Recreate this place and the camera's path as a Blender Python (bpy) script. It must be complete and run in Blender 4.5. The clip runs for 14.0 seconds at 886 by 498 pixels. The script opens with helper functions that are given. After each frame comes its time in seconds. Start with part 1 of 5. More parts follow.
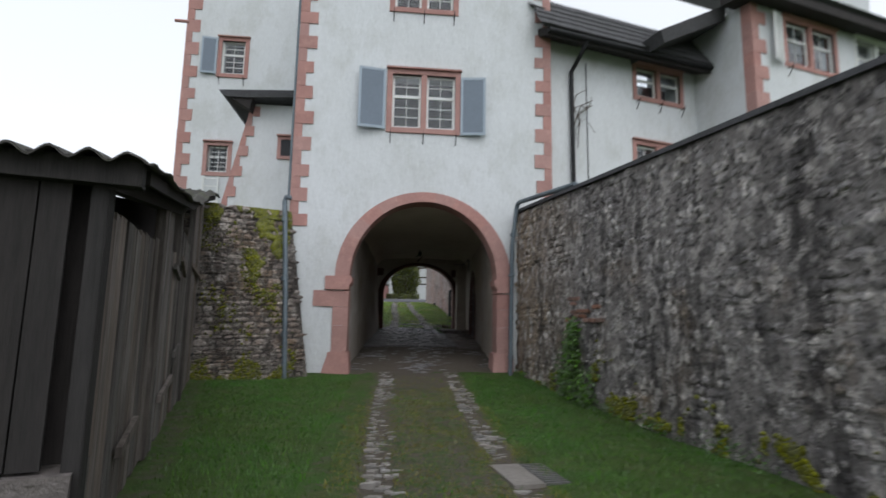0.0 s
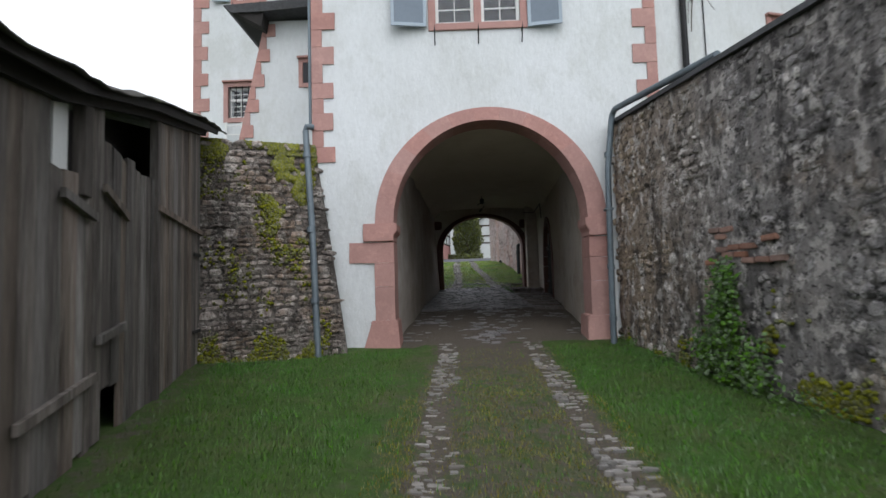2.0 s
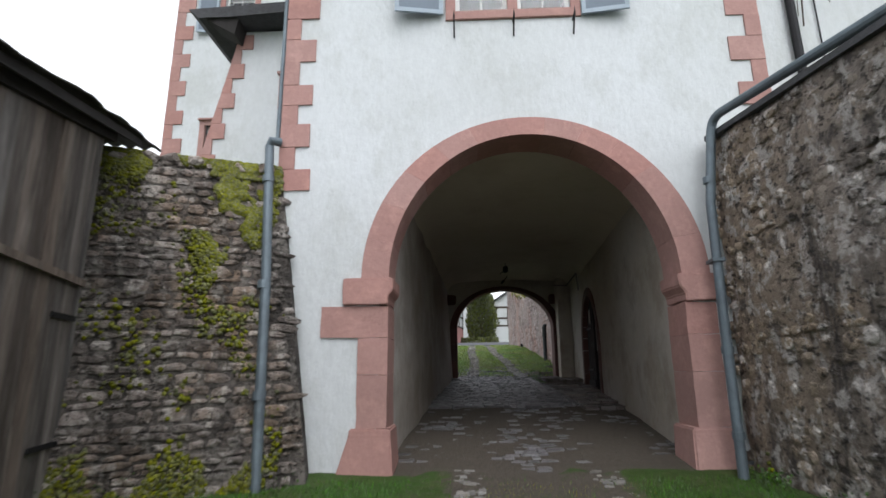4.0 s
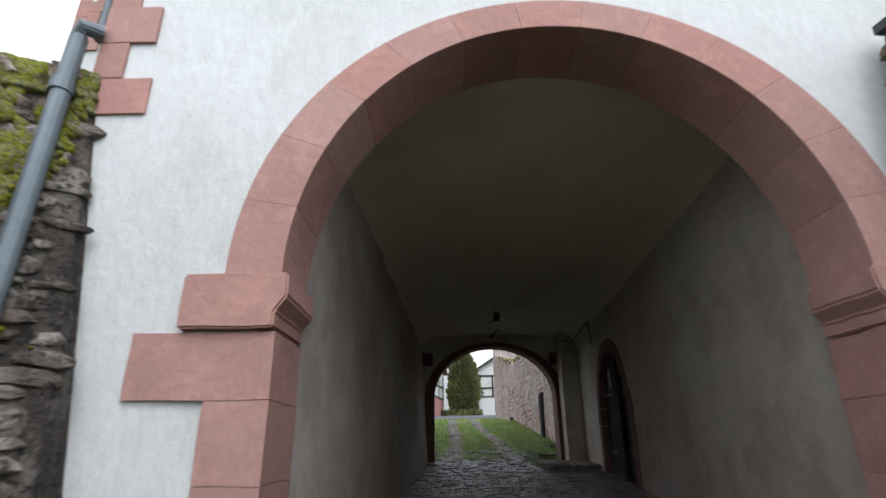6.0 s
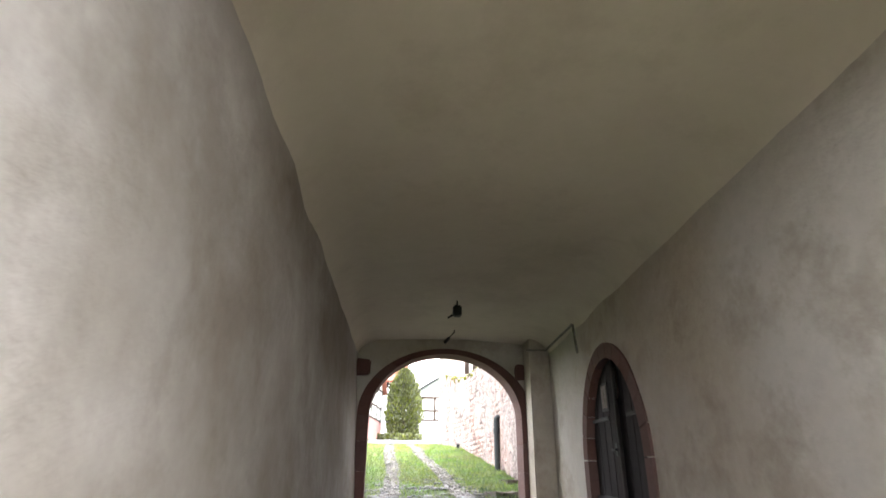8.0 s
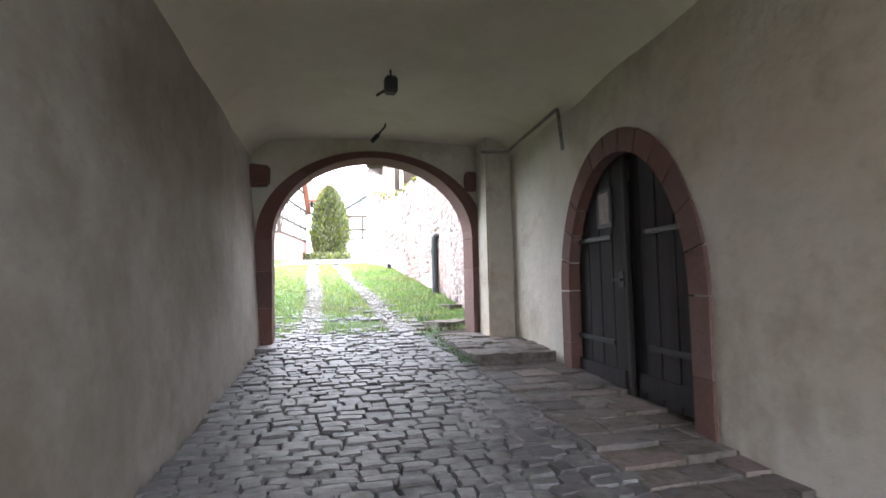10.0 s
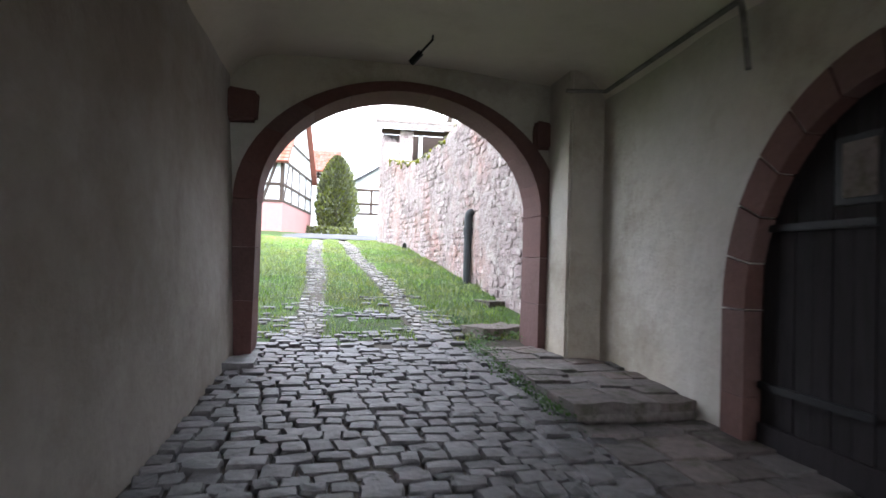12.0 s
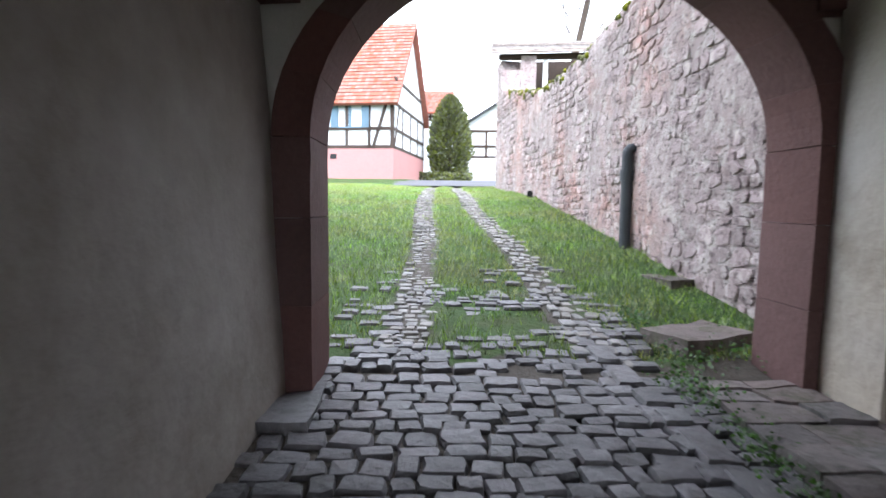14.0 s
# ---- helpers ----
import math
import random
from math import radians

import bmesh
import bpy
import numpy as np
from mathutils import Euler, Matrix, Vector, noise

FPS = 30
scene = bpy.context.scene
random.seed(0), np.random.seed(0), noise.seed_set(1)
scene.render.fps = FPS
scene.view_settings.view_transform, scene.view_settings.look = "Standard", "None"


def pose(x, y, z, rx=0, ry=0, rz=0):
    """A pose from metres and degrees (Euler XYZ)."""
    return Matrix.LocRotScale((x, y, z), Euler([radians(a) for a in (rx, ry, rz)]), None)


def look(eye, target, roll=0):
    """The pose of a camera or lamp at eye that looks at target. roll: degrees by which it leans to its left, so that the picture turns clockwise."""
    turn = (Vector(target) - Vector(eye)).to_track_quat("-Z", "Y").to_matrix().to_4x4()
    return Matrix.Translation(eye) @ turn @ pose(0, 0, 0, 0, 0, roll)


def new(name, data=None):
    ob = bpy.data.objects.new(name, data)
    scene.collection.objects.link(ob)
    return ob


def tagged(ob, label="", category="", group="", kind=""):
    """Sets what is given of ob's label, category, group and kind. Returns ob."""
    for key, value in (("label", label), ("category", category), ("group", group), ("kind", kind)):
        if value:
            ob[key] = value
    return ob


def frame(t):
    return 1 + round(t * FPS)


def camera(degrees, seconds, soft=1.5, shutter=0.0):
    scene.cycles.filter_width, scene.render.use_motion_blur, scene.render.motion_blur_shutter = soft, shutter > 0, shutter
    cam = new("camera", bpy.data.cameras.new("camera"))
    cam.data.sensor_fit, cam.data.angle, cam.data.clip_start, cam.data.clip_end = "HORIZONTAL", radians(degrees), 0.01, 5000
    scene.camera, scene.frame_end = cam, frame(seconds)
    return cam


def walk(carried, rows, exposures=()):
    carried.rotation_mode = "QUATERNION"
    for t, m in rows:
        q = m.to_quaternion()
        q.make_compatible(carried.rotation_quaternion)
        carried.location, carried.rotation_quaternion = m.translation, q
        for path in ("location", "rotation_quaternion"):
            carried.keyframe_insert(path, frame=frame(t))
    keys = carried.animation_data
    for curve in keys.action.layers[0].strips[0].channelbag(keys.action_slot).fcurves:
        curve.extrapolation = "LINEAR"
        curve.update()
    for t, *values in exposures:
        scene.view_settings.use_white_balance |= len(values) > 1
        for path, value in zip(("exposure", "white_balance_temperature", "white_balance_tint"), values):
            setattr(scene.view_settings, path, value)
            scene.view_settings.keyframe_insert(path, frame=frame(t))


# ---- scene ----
cam = camera(80.9, 14.0, soft=1.5, shutter=0.5)
PATH = [
    (0, (0.349, -0.146, 1.54), (0.297, 1.833, 1.818), 1.0),
    (0.5, (0.32, 0.625, 1.474), (0.129, 2.605, 1.675), -1.3),
    (1, (0.343, 1.406, 1.384), (0.227, 3.397, 1.527), -3.1),
    (1.5, (0.168, 2.108, 1.421), (-0.112, 4.077, 1.629), -1.3),
    (2, (0.073, 2.897, 1.436), (-0.216, 4.872, 1.571), -1.6),
    (2.5, (-0.093, 3.664, 1.444), (-0.506, 5.615, 1.589), -0.9),
    (2.7, (-0.155, 3.976, 1.442), (-0.576, 5.923, 1.624), -0.7),
    (4.8, (-0.642, 7.48, 1.476), (-0.911, 9.392, 1.998), -0.7),
    (5, (-0.677, 7.839, 1.436), (-0.942, 9.75, 1.962), -0.7),
    (5.5, (-0.81, 8.627, 1.504), (-1.003, 10.522, 2.116), 0.2),
    (6, (-0.865, 9.454, 1.609), (-1.102, 11.309, 2.317), -0.7),
    (6.5, (-0.97, 10.185, 1.687), (-1.126, 12.028, 2.448), 0.6),
    (7, (-1.047, 10.945, 1.7), (-1.079, 12.773, 2.511), -0.3),
    (7.5, (-1.134, 11.69, 1.69), (-1.221, 13.555, 2.407), -0.5),
    (8, (-1.22, 12.33, 1.772), (-1.259, 14.168, 2.558), 0.8),
    (8.5, (-1.273, 12.963, 1.938), (-1.286, 14.779, 2.777), -1.3),
    (9, (-1.336, 13.742, 2.023), (-1.087, 15.626, 2.647), -1.8),
    (9.2, (-1.251, 14.077, 2.032), (-1.01, 16.01, 2.487), -1.9),
    (11.3, (-1.408, 16.786, 2.212), (-1.181, 18.773, 2.232), -0.5),
    (11.5, (-1.435, 17.059, 2.213), (-1.212, 19.046, 2.243), 0.8),
    (12, (-1.588, 17.746, 2.218), (-1.363, 19.732, 2.267), 1.9),
    (12.5, (-1.633, 18.287, 2.337), (-1.629, 20.286, 2.293), -0.6),
    (13, (-1.711, 18.909, 2.379), (-1.735, 20.903, 2.233), -1.1),
    (13.5, (-1.795, 19.547, 2.416), (-1.897, 21.538, 2.252), -0.0),
    (13.6, (-1.833, 19.698, 2.439), (-1.939, 21.688, 2.264), 0.6),
    (14, (-1.761, 20.174, 2.413), (-1.968, 22.156, 2.234), 0.8),
]

EXPOSURES = [(0.0, 0.45, 6150, 10), (0.5, 0.4, 6150, 10), (1.5, 0.65, 6150, 10), (2.7, 0.9, 6200, 10), (4.8, 0.95, 6200, 10), (6.0, 1.15, 6200, 10), (6.5, 1.4, 6250, 10), (7.0, 1.85, 6250, 9),
             (7.5, 3.25, 6300, 10), (8.0, 3.65, 6450, 11), (9.2, 4.2, 6150, 11), (11.3, 3.3, 5900, 12), (12.5, 3.05, 5800, 12), (14.0, 2.8, 5750, 12)]
walk(cam, [(t, look(eye, target, roll)) for t, eye, target, roll in PATH], EXPOSURES)

# ---- overcast sky and a soft, weak sun ----
world = bpy.data.worlds.new("overcast_sky")
scene.world = world
world.use_nodes = True
wn = world.node_tree
wn.nodes.clear()
sky = wn.nodes.new("ShaderNodeTexSky")
sky.sky_type = "NISHITA"
sky.sun_disc = False
sky.sun_elevation, sky.sun_rotation = radians(55), radians(161)
sky.air_density, sky.dust_density, sky.ozone_density = 1.6, 3.0, 0.6
grey = wn.nodes.new("ShaderNodeHueSaturation")
grey.inputs["Saturation"].default_value = 0.14
bg = wn.nodes.new("ShaderNodeBackground")
bg.inputs["Strength"].default_value = 0.15
wo = wn.nodes.new("ShaderNodeOutputWorld")
wn.links.new(sky.outputs[0], grey.inputs["Color"])
cloud = wn.nodes.new("ShaderNodeMix")
cloud.data_type = "RGBA"
cloud.inputs[0].default_value = 0.5
cloud.inputs[7].default_value = (6.0, 6.1, 6.25, 1)
wn.links.new(grey.outputs[0], cloud.inputs[6])
wn.links.new(cloud.outputs[2], bg.inputs["Color"])
wn.links.new(bg.outputs[0], wo.inputs["Surface"])
sun_data = bpy.data.lights.new("sun", "SUN")
sun_data.energy, sun_data.angle, sun_data.color = 0.5, radians(40), (1.0, 0.97, 0.93)
sun = new("sun", sun_data)
sun.matrix_world = look((2.05, -5.95, 39.0), (0, 0, 30))


# ---- materials ----
def material(name, base, second=None, rough=0.85, metal=0.0, grain=8.0, grain_amt=0.25, stain=0.8, stain_amt=0.5,
             bump=0.3, bump_scale=30.0, bump_dist=0.02, third=None, third_scale=2.5, third_amt=0.0, island=0.0, obrand=0.0,
             stretch=(1, 1, 1), spec=0.3):
    """Two scales of colour variation, optional stains of a third colour, variation per piece, and relief."""
    m = bpy.data.materials.new(name)
    m.use_nodes = True
    nt = m.node_tree
    b = nt.nodes["Principled BSDF"]
    b.inputs["Roughness"].default_value, b.inputs["Metallic"].default_value = rough, metal
    b.inputs["Specular IOR Level"].default_value = spec
    tc = nt.nodes.new("ShaderNodeNewGeometry")
    mp = nt.nodes.new("ShaderNodeMapping")
    mp.inputs["Scale"].default_value = stretch
    nt.links.new(tc.outputs["Position"], mp.inputs["Vector"])

    def tex(scale, detail=6.0, rough_=0.6):
        n = nt.nodes.new("ShaderNodeTexNoise")
        n.inputs["Scale"].default_value, n.inputs["Detail"].default_value, n.inputs["Roughness"].default_value = scale, detail, rough_
        nt.links.new(mp.outputs[0], n.inputs["Vector"])
        return n.outputs["Fac"]

    def ramp(src, lo, hi):
        r = nt.nodes.new("ShaderNodeMapRange")
        r.inputs["From Min"].default_value, r.inputs["From Max"].default_value = lo, hi
        nt.links.new(src, r.inputs["Value"])
        return r.outputs["Result"]

    def mix(fac, a, c, mode="MIX", amount=None):
        n = nt.nodes.new("ShaderNodeMix")
        n.data_type, n.blend_type = "RGBA", mode
        if amount is not None:
            mul = nt.nodes.new("ShaderNodeMath")
            mul.operation = "MULTIPLY"
            mul.inputs[1].default_value = amount
            nt.links.new(fac, mul.inputs[0])
            fac = mul.outputs[0]
        nt.links.new(fac, n.inputs[0])
        for slot, val in ((6, a), (7, c)):
            if isinstance(val, tuple):
                n.inputs[slot].default_value = (*val, 1)
            else:
                nt.links.new(val, n.inputs[slot])
        return n.outputs[2]

    second = second or tuple(c * 0.6 for c in base)
    col = mix(ramp(tex(stain), 0.38, 0.66), base, second, amount=stain_amt)
    if third:
        col = mix(ramp(tex(third_scale, 8.0, 0.7), 0.5, 0.62), col, third, amount=third_amt)
    g = ramp(tex(grain, 8.0, 0.7), 0.3, 0.7)
    col = mix(g, col, tuple(c * (1 - grain_amt) for c in (1, 1, 1)), "MULTIPLY", amount=1.0)
    for amt, node, out in ((island, "ShaderNodeNewGeometry", "Random Per Island"), (obrand, "ShaderNodeObjectInfo", "Random")):
        if amt:
            rnd = nt.nodes.new(node)
            hs = nt.nodes.new("ShaderNodeHueSaturation")
            r = nt.nodes.new("ShaderNodeMapRange")
            r.inputs["To Min"].default_value, r.inputs["To Max"].default_value = 1 - amt, 1 + amt
            nt.links.new(rnd.outputs[out], r.inputs["Value"])
            nt.links.new(r.outputs["Result"], hs.inputs["Value"])
            r2 = nt.nodes.new("ShaderNodeMapRange")
            fr = nt.nodes.new("ShaderNodeMath")
            fr.operation = "FRACT"
            m7 = nt.nodes.new("ShaderNodeMath")
            m7.operation = "MULTIPLY"
            m7.inputs[1].default_value = 7.31
            nt.links.new(rnd.outputs[out], m7.inputs[0])
            nt.links.new(m7.outputs[0], fr.inputs[0])
            r2.inputs["To Min"].default_value, r2.inputs["To Max"].default_value = 1 - 1.4 * amt, 1 + 1.2 * amt
            nt.links.new(fr.outputs[0], r2.inputs["Value"])
            nt.links.new(r2.outputs["Result"], hs.inputs["Saturation"])
            nt.links.new(col, hs.inputs["Color"])
            col = hs.outputs[0]
    nt.links.new(col, b.inputs["Base Color"])
    if bump:
        bp = nt.nodes.new("ShaderNodeBump")
        bp.inputs["Strength"].default_value, bp.inputs["Distance"].default_value = bump, bump_dist
        nt.links.new(tex(bump_scale, 8.0, 0.65), bp.inputs["Height"])
        nt.links.new(bp.outputs[0], b.inputs["Normal"])
    return m


PLASTER = material("white_lime_plaster", (0.61, 0.63, 0.645), (0.52, 0.535, 0.53), grain=14, grain_amt=0.10, stain=0.55, stain_amt=0.55,
                   third=(0.40, 0.41, 0.38), third_scale=0.9, third_amt=0.34, bump=0.45, bump_scale=6, bump_dist=0.05, stretch=(1, 1, 0.6))
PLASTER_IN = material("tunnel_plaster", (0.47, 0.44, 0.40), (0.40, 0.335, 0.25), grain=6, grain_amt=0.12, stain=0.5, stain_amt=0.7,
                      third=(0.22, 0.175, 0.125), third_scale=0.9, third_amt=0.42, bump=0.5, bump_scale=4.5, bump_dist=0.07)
# left wall: darker base than PLASTER_IN, with broad dark brown stains
PLASTER_LEFT = material("stained_left_plaster", (0.43, 0.40, 0.37), (0.18, 0.14, 0.10), grain=6, grain_amt=0.14, stain=0.42, stain_amt=0.7,
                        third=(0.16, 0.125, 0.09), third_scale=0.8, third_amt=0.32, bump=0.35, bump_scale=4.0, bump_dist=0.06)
CEILING = material("ceiling_plaster", (0.60, 0.55, 0.465), (0.51, 0.45, 0.365), grain=5, grain_amt=0.06, stain=0.4, stain_amt=0.6,
                   third=(0.30, 0.25, 0.19), third_scale=0.7, third_amt=0.2, bump=0.2, bump_scale=4, bump_dist=0.03)
SANDSTONE = material("red_sandstone", (0.39, 0.225, 0.20), (0.325, 0.178, 0.16), grain=18, grain_amt=0.14, stain=2.0, stain_amt=0.7,
                     third=(0.54, 0.315, 0.27), third_scale=4, third_amt=0.4, bump=0.45, bump_scale=3.2, bump_dist=0.05, obrand=0.06)
# gate frame: sandstone darkened, the passage's low light put into its colour
SANDSTONE_GATE = material("dimmed_gate_sandstone", (0.135, 0.072, 0.061), (0.10, 0.055, 0.047), grain=25, grain_amt=0.25, stain=2.0, bump=0.6, bump_scale=12, obrand=0.1)
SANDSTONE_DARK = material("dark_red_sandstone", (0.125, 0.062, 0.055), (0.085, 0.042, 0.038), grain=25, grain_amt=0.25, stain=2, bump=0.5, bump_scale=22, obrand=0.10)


def rubble_material(name, light, warm, dark, lime, streak_amt, lime_amt, warm_at, relief=0.12, warm_from=None, pick="", amount=0.3):
    """Old wall face: grey and warm stone, dark streaks running down, patches of lime, small dark pits, and one tone to each stone."""
    m = bpy.data.materials.new(name)
    m.use_nodes = True
    nt = m.node_tree
    b = nt.nodes["Principled BSDF"]
    b.inputs["Roughness"].default_value, b.inputs["Specular IOR Level"].default_value = 0.9, 0.2
    geo = nt.nodes.new("ShaderNodeNewGeometry")

    def tex(scale, stretch=(1, 1, 1), detail=7.0, rough_=0.62):
        mp = nt.nodes.new("ShaderNodeMapping")
        mp.inputs["Scale"].default_value = stretch
        n = nt.nodes.new("ShaderNodeTexNoise")
        n.inputs["Scale"].default_value, n.inputs["Detail"].default_value, n.inputs["Roughness"].default_value = scale, detail, rough_
        nt.links.new(geo.outputs["Position"], mp.inputs["Vector"])
        nt.links.new(mp.outputs[0], n.inputs["Vector"])
        return n.outputs["Fac"]

    def span(src, lo, hi, to=1.0):
        n = nt.nodes.new("ShaderNodeMapRange")
        n.inputs["From Min"].default_value, n.inputs["From Max"].default_value, n.inputs["To Max"].default_value = lo, hi, to
        nt.links.new(src, n.inputs["Value"])
        return n.outputs["Result"]

    def mix(fac, a, c):
        n = nt.nodes.new("ShaderNodeMix")
        n.data_type = "RGBA"
        nt.links.new(fac, n.inputs[0])
        for slot, val in ((6, a), (7, c)):
            if isinstance(val, tuple):
                n.inputs[slot].default_value = (*val, 1)
            else:
                nt.links.new(val, n.inputs[slot])
        return n.outputs[2]

    col = mix(span(tex(0.7), warm_at, warm_at + 0.16), light, warm)
    if warm_from:
        xyz = nt.nodes.new("ShaderNodeSeparateXYZ")
        nt.links.new(geo.outputs["Position"], xyz.inputs[0])
        col = mix(span(xyz.outputs["Y"], warm_from[0], warm_from[1], 0.9), col, warm)
    col = mix(span(tex(2.3, (1, 1, 0.11)), 0.47, 0.63, streak_amt), col, dark)
    col = mix(span(tex(5.0, (1, 1, 0.8)), 0.52, 0.64, 0.75), col, dark)
    col = mix(span(tex(5.5, (1, 1, 0.75), 9.0, 0.7), 0.51, 0.58, lime_amt), col, lime)
    col = mix(span(tex(12.0, (1, 1, 1.3), 6.0, 0.65), 0.55, 0.63, 0.8), col, tuple(0.5 * c for c in dark))
    if pick:
        rnd = nt.nodes.new("ShaderNodeObjectInfo" if pick == "Random" else "ShaderNodeNewGeometry")
        hs = nt.nodes.new("ShaderNodeHueSaturation")
        tone = nt.nodes.new("ShaderNodeMapRange")
        tone.inputs["To Min"].default_value, tone.inputs["To Max"].default_value = 1 - amount, 1 + amount
        nt.links.new(rnd.outputs[pick], tone.inputs["Value"])
        nt.links.new(tone.outputs["Result"], hs.inputs["Value"])
        nt.links.new(col, hs.inputs["Color"])
        col = hs.outputs[0]
    nt.links.new(col, b.inputs["Base Color"])
    bp = nt.nodes.new("ShaderNodeBump")
    bp.inputs["Strength"].default_value, bp.inputs["Distance"].default_value = 1.0, relief
    nt.links.new(tex(13.0, (1, 1, 1), 9.0, 0.68), bp.inputs["Height"])
    nt.links.new(bp.outputs[0], b.inputs["Normal"])
    return m


GREY_WALL = ((0.33, 0.31, 0.305), (0.36, 0.28, 0.20), (0.055, 0.050, 0.050), (0.66, 0.62, 0.59), 0.9, 0.85, 0.53, 0.12, (9.6, 12.2))
RUBBLE, RUBBLE_ST = rubble_material("grey_rubble_stone", *GREY_WALL, "Random", 0.3), rubble_material("grey_rubble_stone_rest", *GREY_WALL, "Random Per Island", 0.3)
MORTAR = rubble_material("old_lime_mortar", (0.27, 0.25, 0.24), (0.31, 0.24, 0.18), (0.05, 0.046, 0.046), (0.55, 0.51, 0.48), 0.85, 0.75, 0.56, 0.12, (9.6, 12.2))
BROWN_WALL = ((0.31, 0.265, 0.24), (0.34, 0.24, 0.17), (0.05, 0.043, 0.038), (0.56, 0.52, 0.48), 0.6, 0.5, 0.46, 0.12, None)
BROWN_RUBBLE, BROWN_RUBBLE_ST = rubble_material("brown_rubble_stone", *BROWN_WALL, "Random", 0.35), rubble_material("brown_rubble_stone_rest", *BROWN_WALL, "Random Per Island", 0.35)
BROWN_MORTAR = rubble_material("brown_dirt_mortar", (0.16, 0.14, 0.125), (0.17, 0.13, 0.10), (0.03, 0.027, 0.025), (0.34, 0.31, 0.28), 0.7, 0.4, 0.5)
PINK_WALL = ((0.40, 0.325, 0.32), (0.43, 0.275, 0.245), (0.22, 0.17, 0.165), (0.52, 0.47, 0.44), 0.4, 0.6, 0.48, 0.05, None)
RED_RUBBLE, RED_RUBBLE_ST = rubble_material("pink_rubble_stone", *PINK_WALL, "Random", 0.2), rubble_material("pink_rubble_stone_rest", *PINK_WALL, "Random Per Island", 0.2)
PINK_MORTAR = rubble_material("pink_mortar", (0.39, 0.325, 0.31), (0.42, 0.28, 0.245), (0.23, 0.18, 0.175), (0.50, 0.455, 0.425), 0.4, 0.6, 0.48, 0.05)
COBBLE = material("dark_cobble_stone", (0.16, 0.152, 0.157), (0.082, 0.076, 0.078), rough=0.5, grain=20, grain_amt=0.35, stain=1.5, stain_amt=0.6, third=(0.07, 0.065, 0.055), third_scale=6, third_amt=0.5, bump=0.7, bump_scale=24, bump_dist=0.02, obrand=0.34, spec=0.4)
COBBLE_ST = material("dark_cobble_stone_rest", (0.16, 0.152, 0.157), (0.082, 0.076, 0.078), rough=0.5, grain=20, grain_amt=0.35, stain=1.5, stain_amt=0.6, third=(0.07, 0.065, 0.055), third_scale=6, third_amt=0.5, bump=0.7, bump_scale=24, bump_dist=0.02, island=0.34, spec=0.4)
RUT = material("pale_rut_stone", (0.23, 0.215, 0.20), (0.13, 0.12, 0.105), rough=0.7, grain=20, grain_amt=0.3, stain=2, bump=0.5, bump_scale=30, obrand=0.3, island=0.0)
RUT_ST = material("pale_rut_stone_rest", (0.26, 0.245, 0.23), (0.15, 0.14, 0.125), rough=0.7, grain=20, grain_amt=0.3, stain=2, bump=0.5, bump_scale=30, island=0.3)
FLAG = material("flagstone", (0.19, 0.16, 0.15), (0.09, 0.077, 0.07), rough=0.6, grain=16, grain_amt=0.35, stain=2.4, third=(0.06, 0.065, 0.03), third_scale=4, third_amt=0.6, bump=0.9, bump_scale=10, bump_dist=0.05, obrand=0.3)
WOOD = material("weathered_grey_board", (0.225, 0.19, 0.167), (0.07, 0.058, 0.05), grain=9, grain_amt=0.55, stain=1.5, stain_amt=0.9, bump=0.8, bump_scale=14,
                third=(0.36, 0.325, 0.295), third_scale=2.4, third_amt=0.5, obrand=0.34, stretch=(2.6, 2.6, 0.28))
# dark eave timber; also carries shade for shed end, shed inside and gate slot
DARKWOOD = material("dark_and_shaded_board", (0.035, 0.031, 0.03), (0.02, 0.018, 0.017), grain=9, grain_amt=0.4, stain=1.5, bump=0.6, bump_scale=14, obrand=0.2, stretch=(3.5, 3.5, 0.35))
GATE = material("grey_gate_board", (0.030, 0.026, 0.028), (0.018, 0.0155, 0.0165), grain=9, grain_amt=0.4, stain=1.5, bump=0.6, bump_scale=14, obrand=0.15, stretch=(3.5, 3.5, 0.35), spec=0.2)
SHEET = material("old_corrugated_sheet", (0.07, 0.065, 0.06), (0.045, 0.045, 0.035), grain=10, grain_amt=0.35, stain=1.2, third=(0.07, 0.085, 0.03), third_scale=1.5, third_amt=0.5, bump=0.5)
SLATE = material("slate_roofing", (0.075, 0.075, 0.08), (0.05, 0.05, 0.05), grain=12, grain_amt=0.35, stain=1.5, bump=0.8, bump_scale=14, obrand=0.25)
TILE = material("red_clay_tile", (0.34, 0.125, 0.09), (0.25, 0.10, 0.075), grain=10, grain_amt=0.3, stain=0.8, bump=0.6, bump_scale=10, island=0.15)
ZINC = material("grey_zinc_pipe", (0.15, 0.185, 0.21), (0.085, 0.10, 0.115), rough=0.5, metal=0.35, grain=10, grain_amt=0.25, stain=2, bump=0.15)
PLASTIC = material("dark_plastic_pipe", (0.045, 0.05, 0.056), rough=0.5, grain=10, grain_amt=0.2, bump=0.1)
IRON = material("black_iron", (0.03, 0.03, 0.032), rough=0.6, metal=0.5, grain=20, grain_amt=0.2, bump=0.3)
WHITE = material("white_window_paint", (0.72, 0.73, 0.72), (0.62, 0.62, 0.60), rough=0.5, grain=20, grain_amt=0.08, bump=0.1)
SHUTTER = material("blue_grey_shutter_paint", (0.16, 0.195, 0.24), (0.14, 0.17, 0.21), rough=0.6, grain=12, grain_amt=0.1, stain=1, bump=0.15)
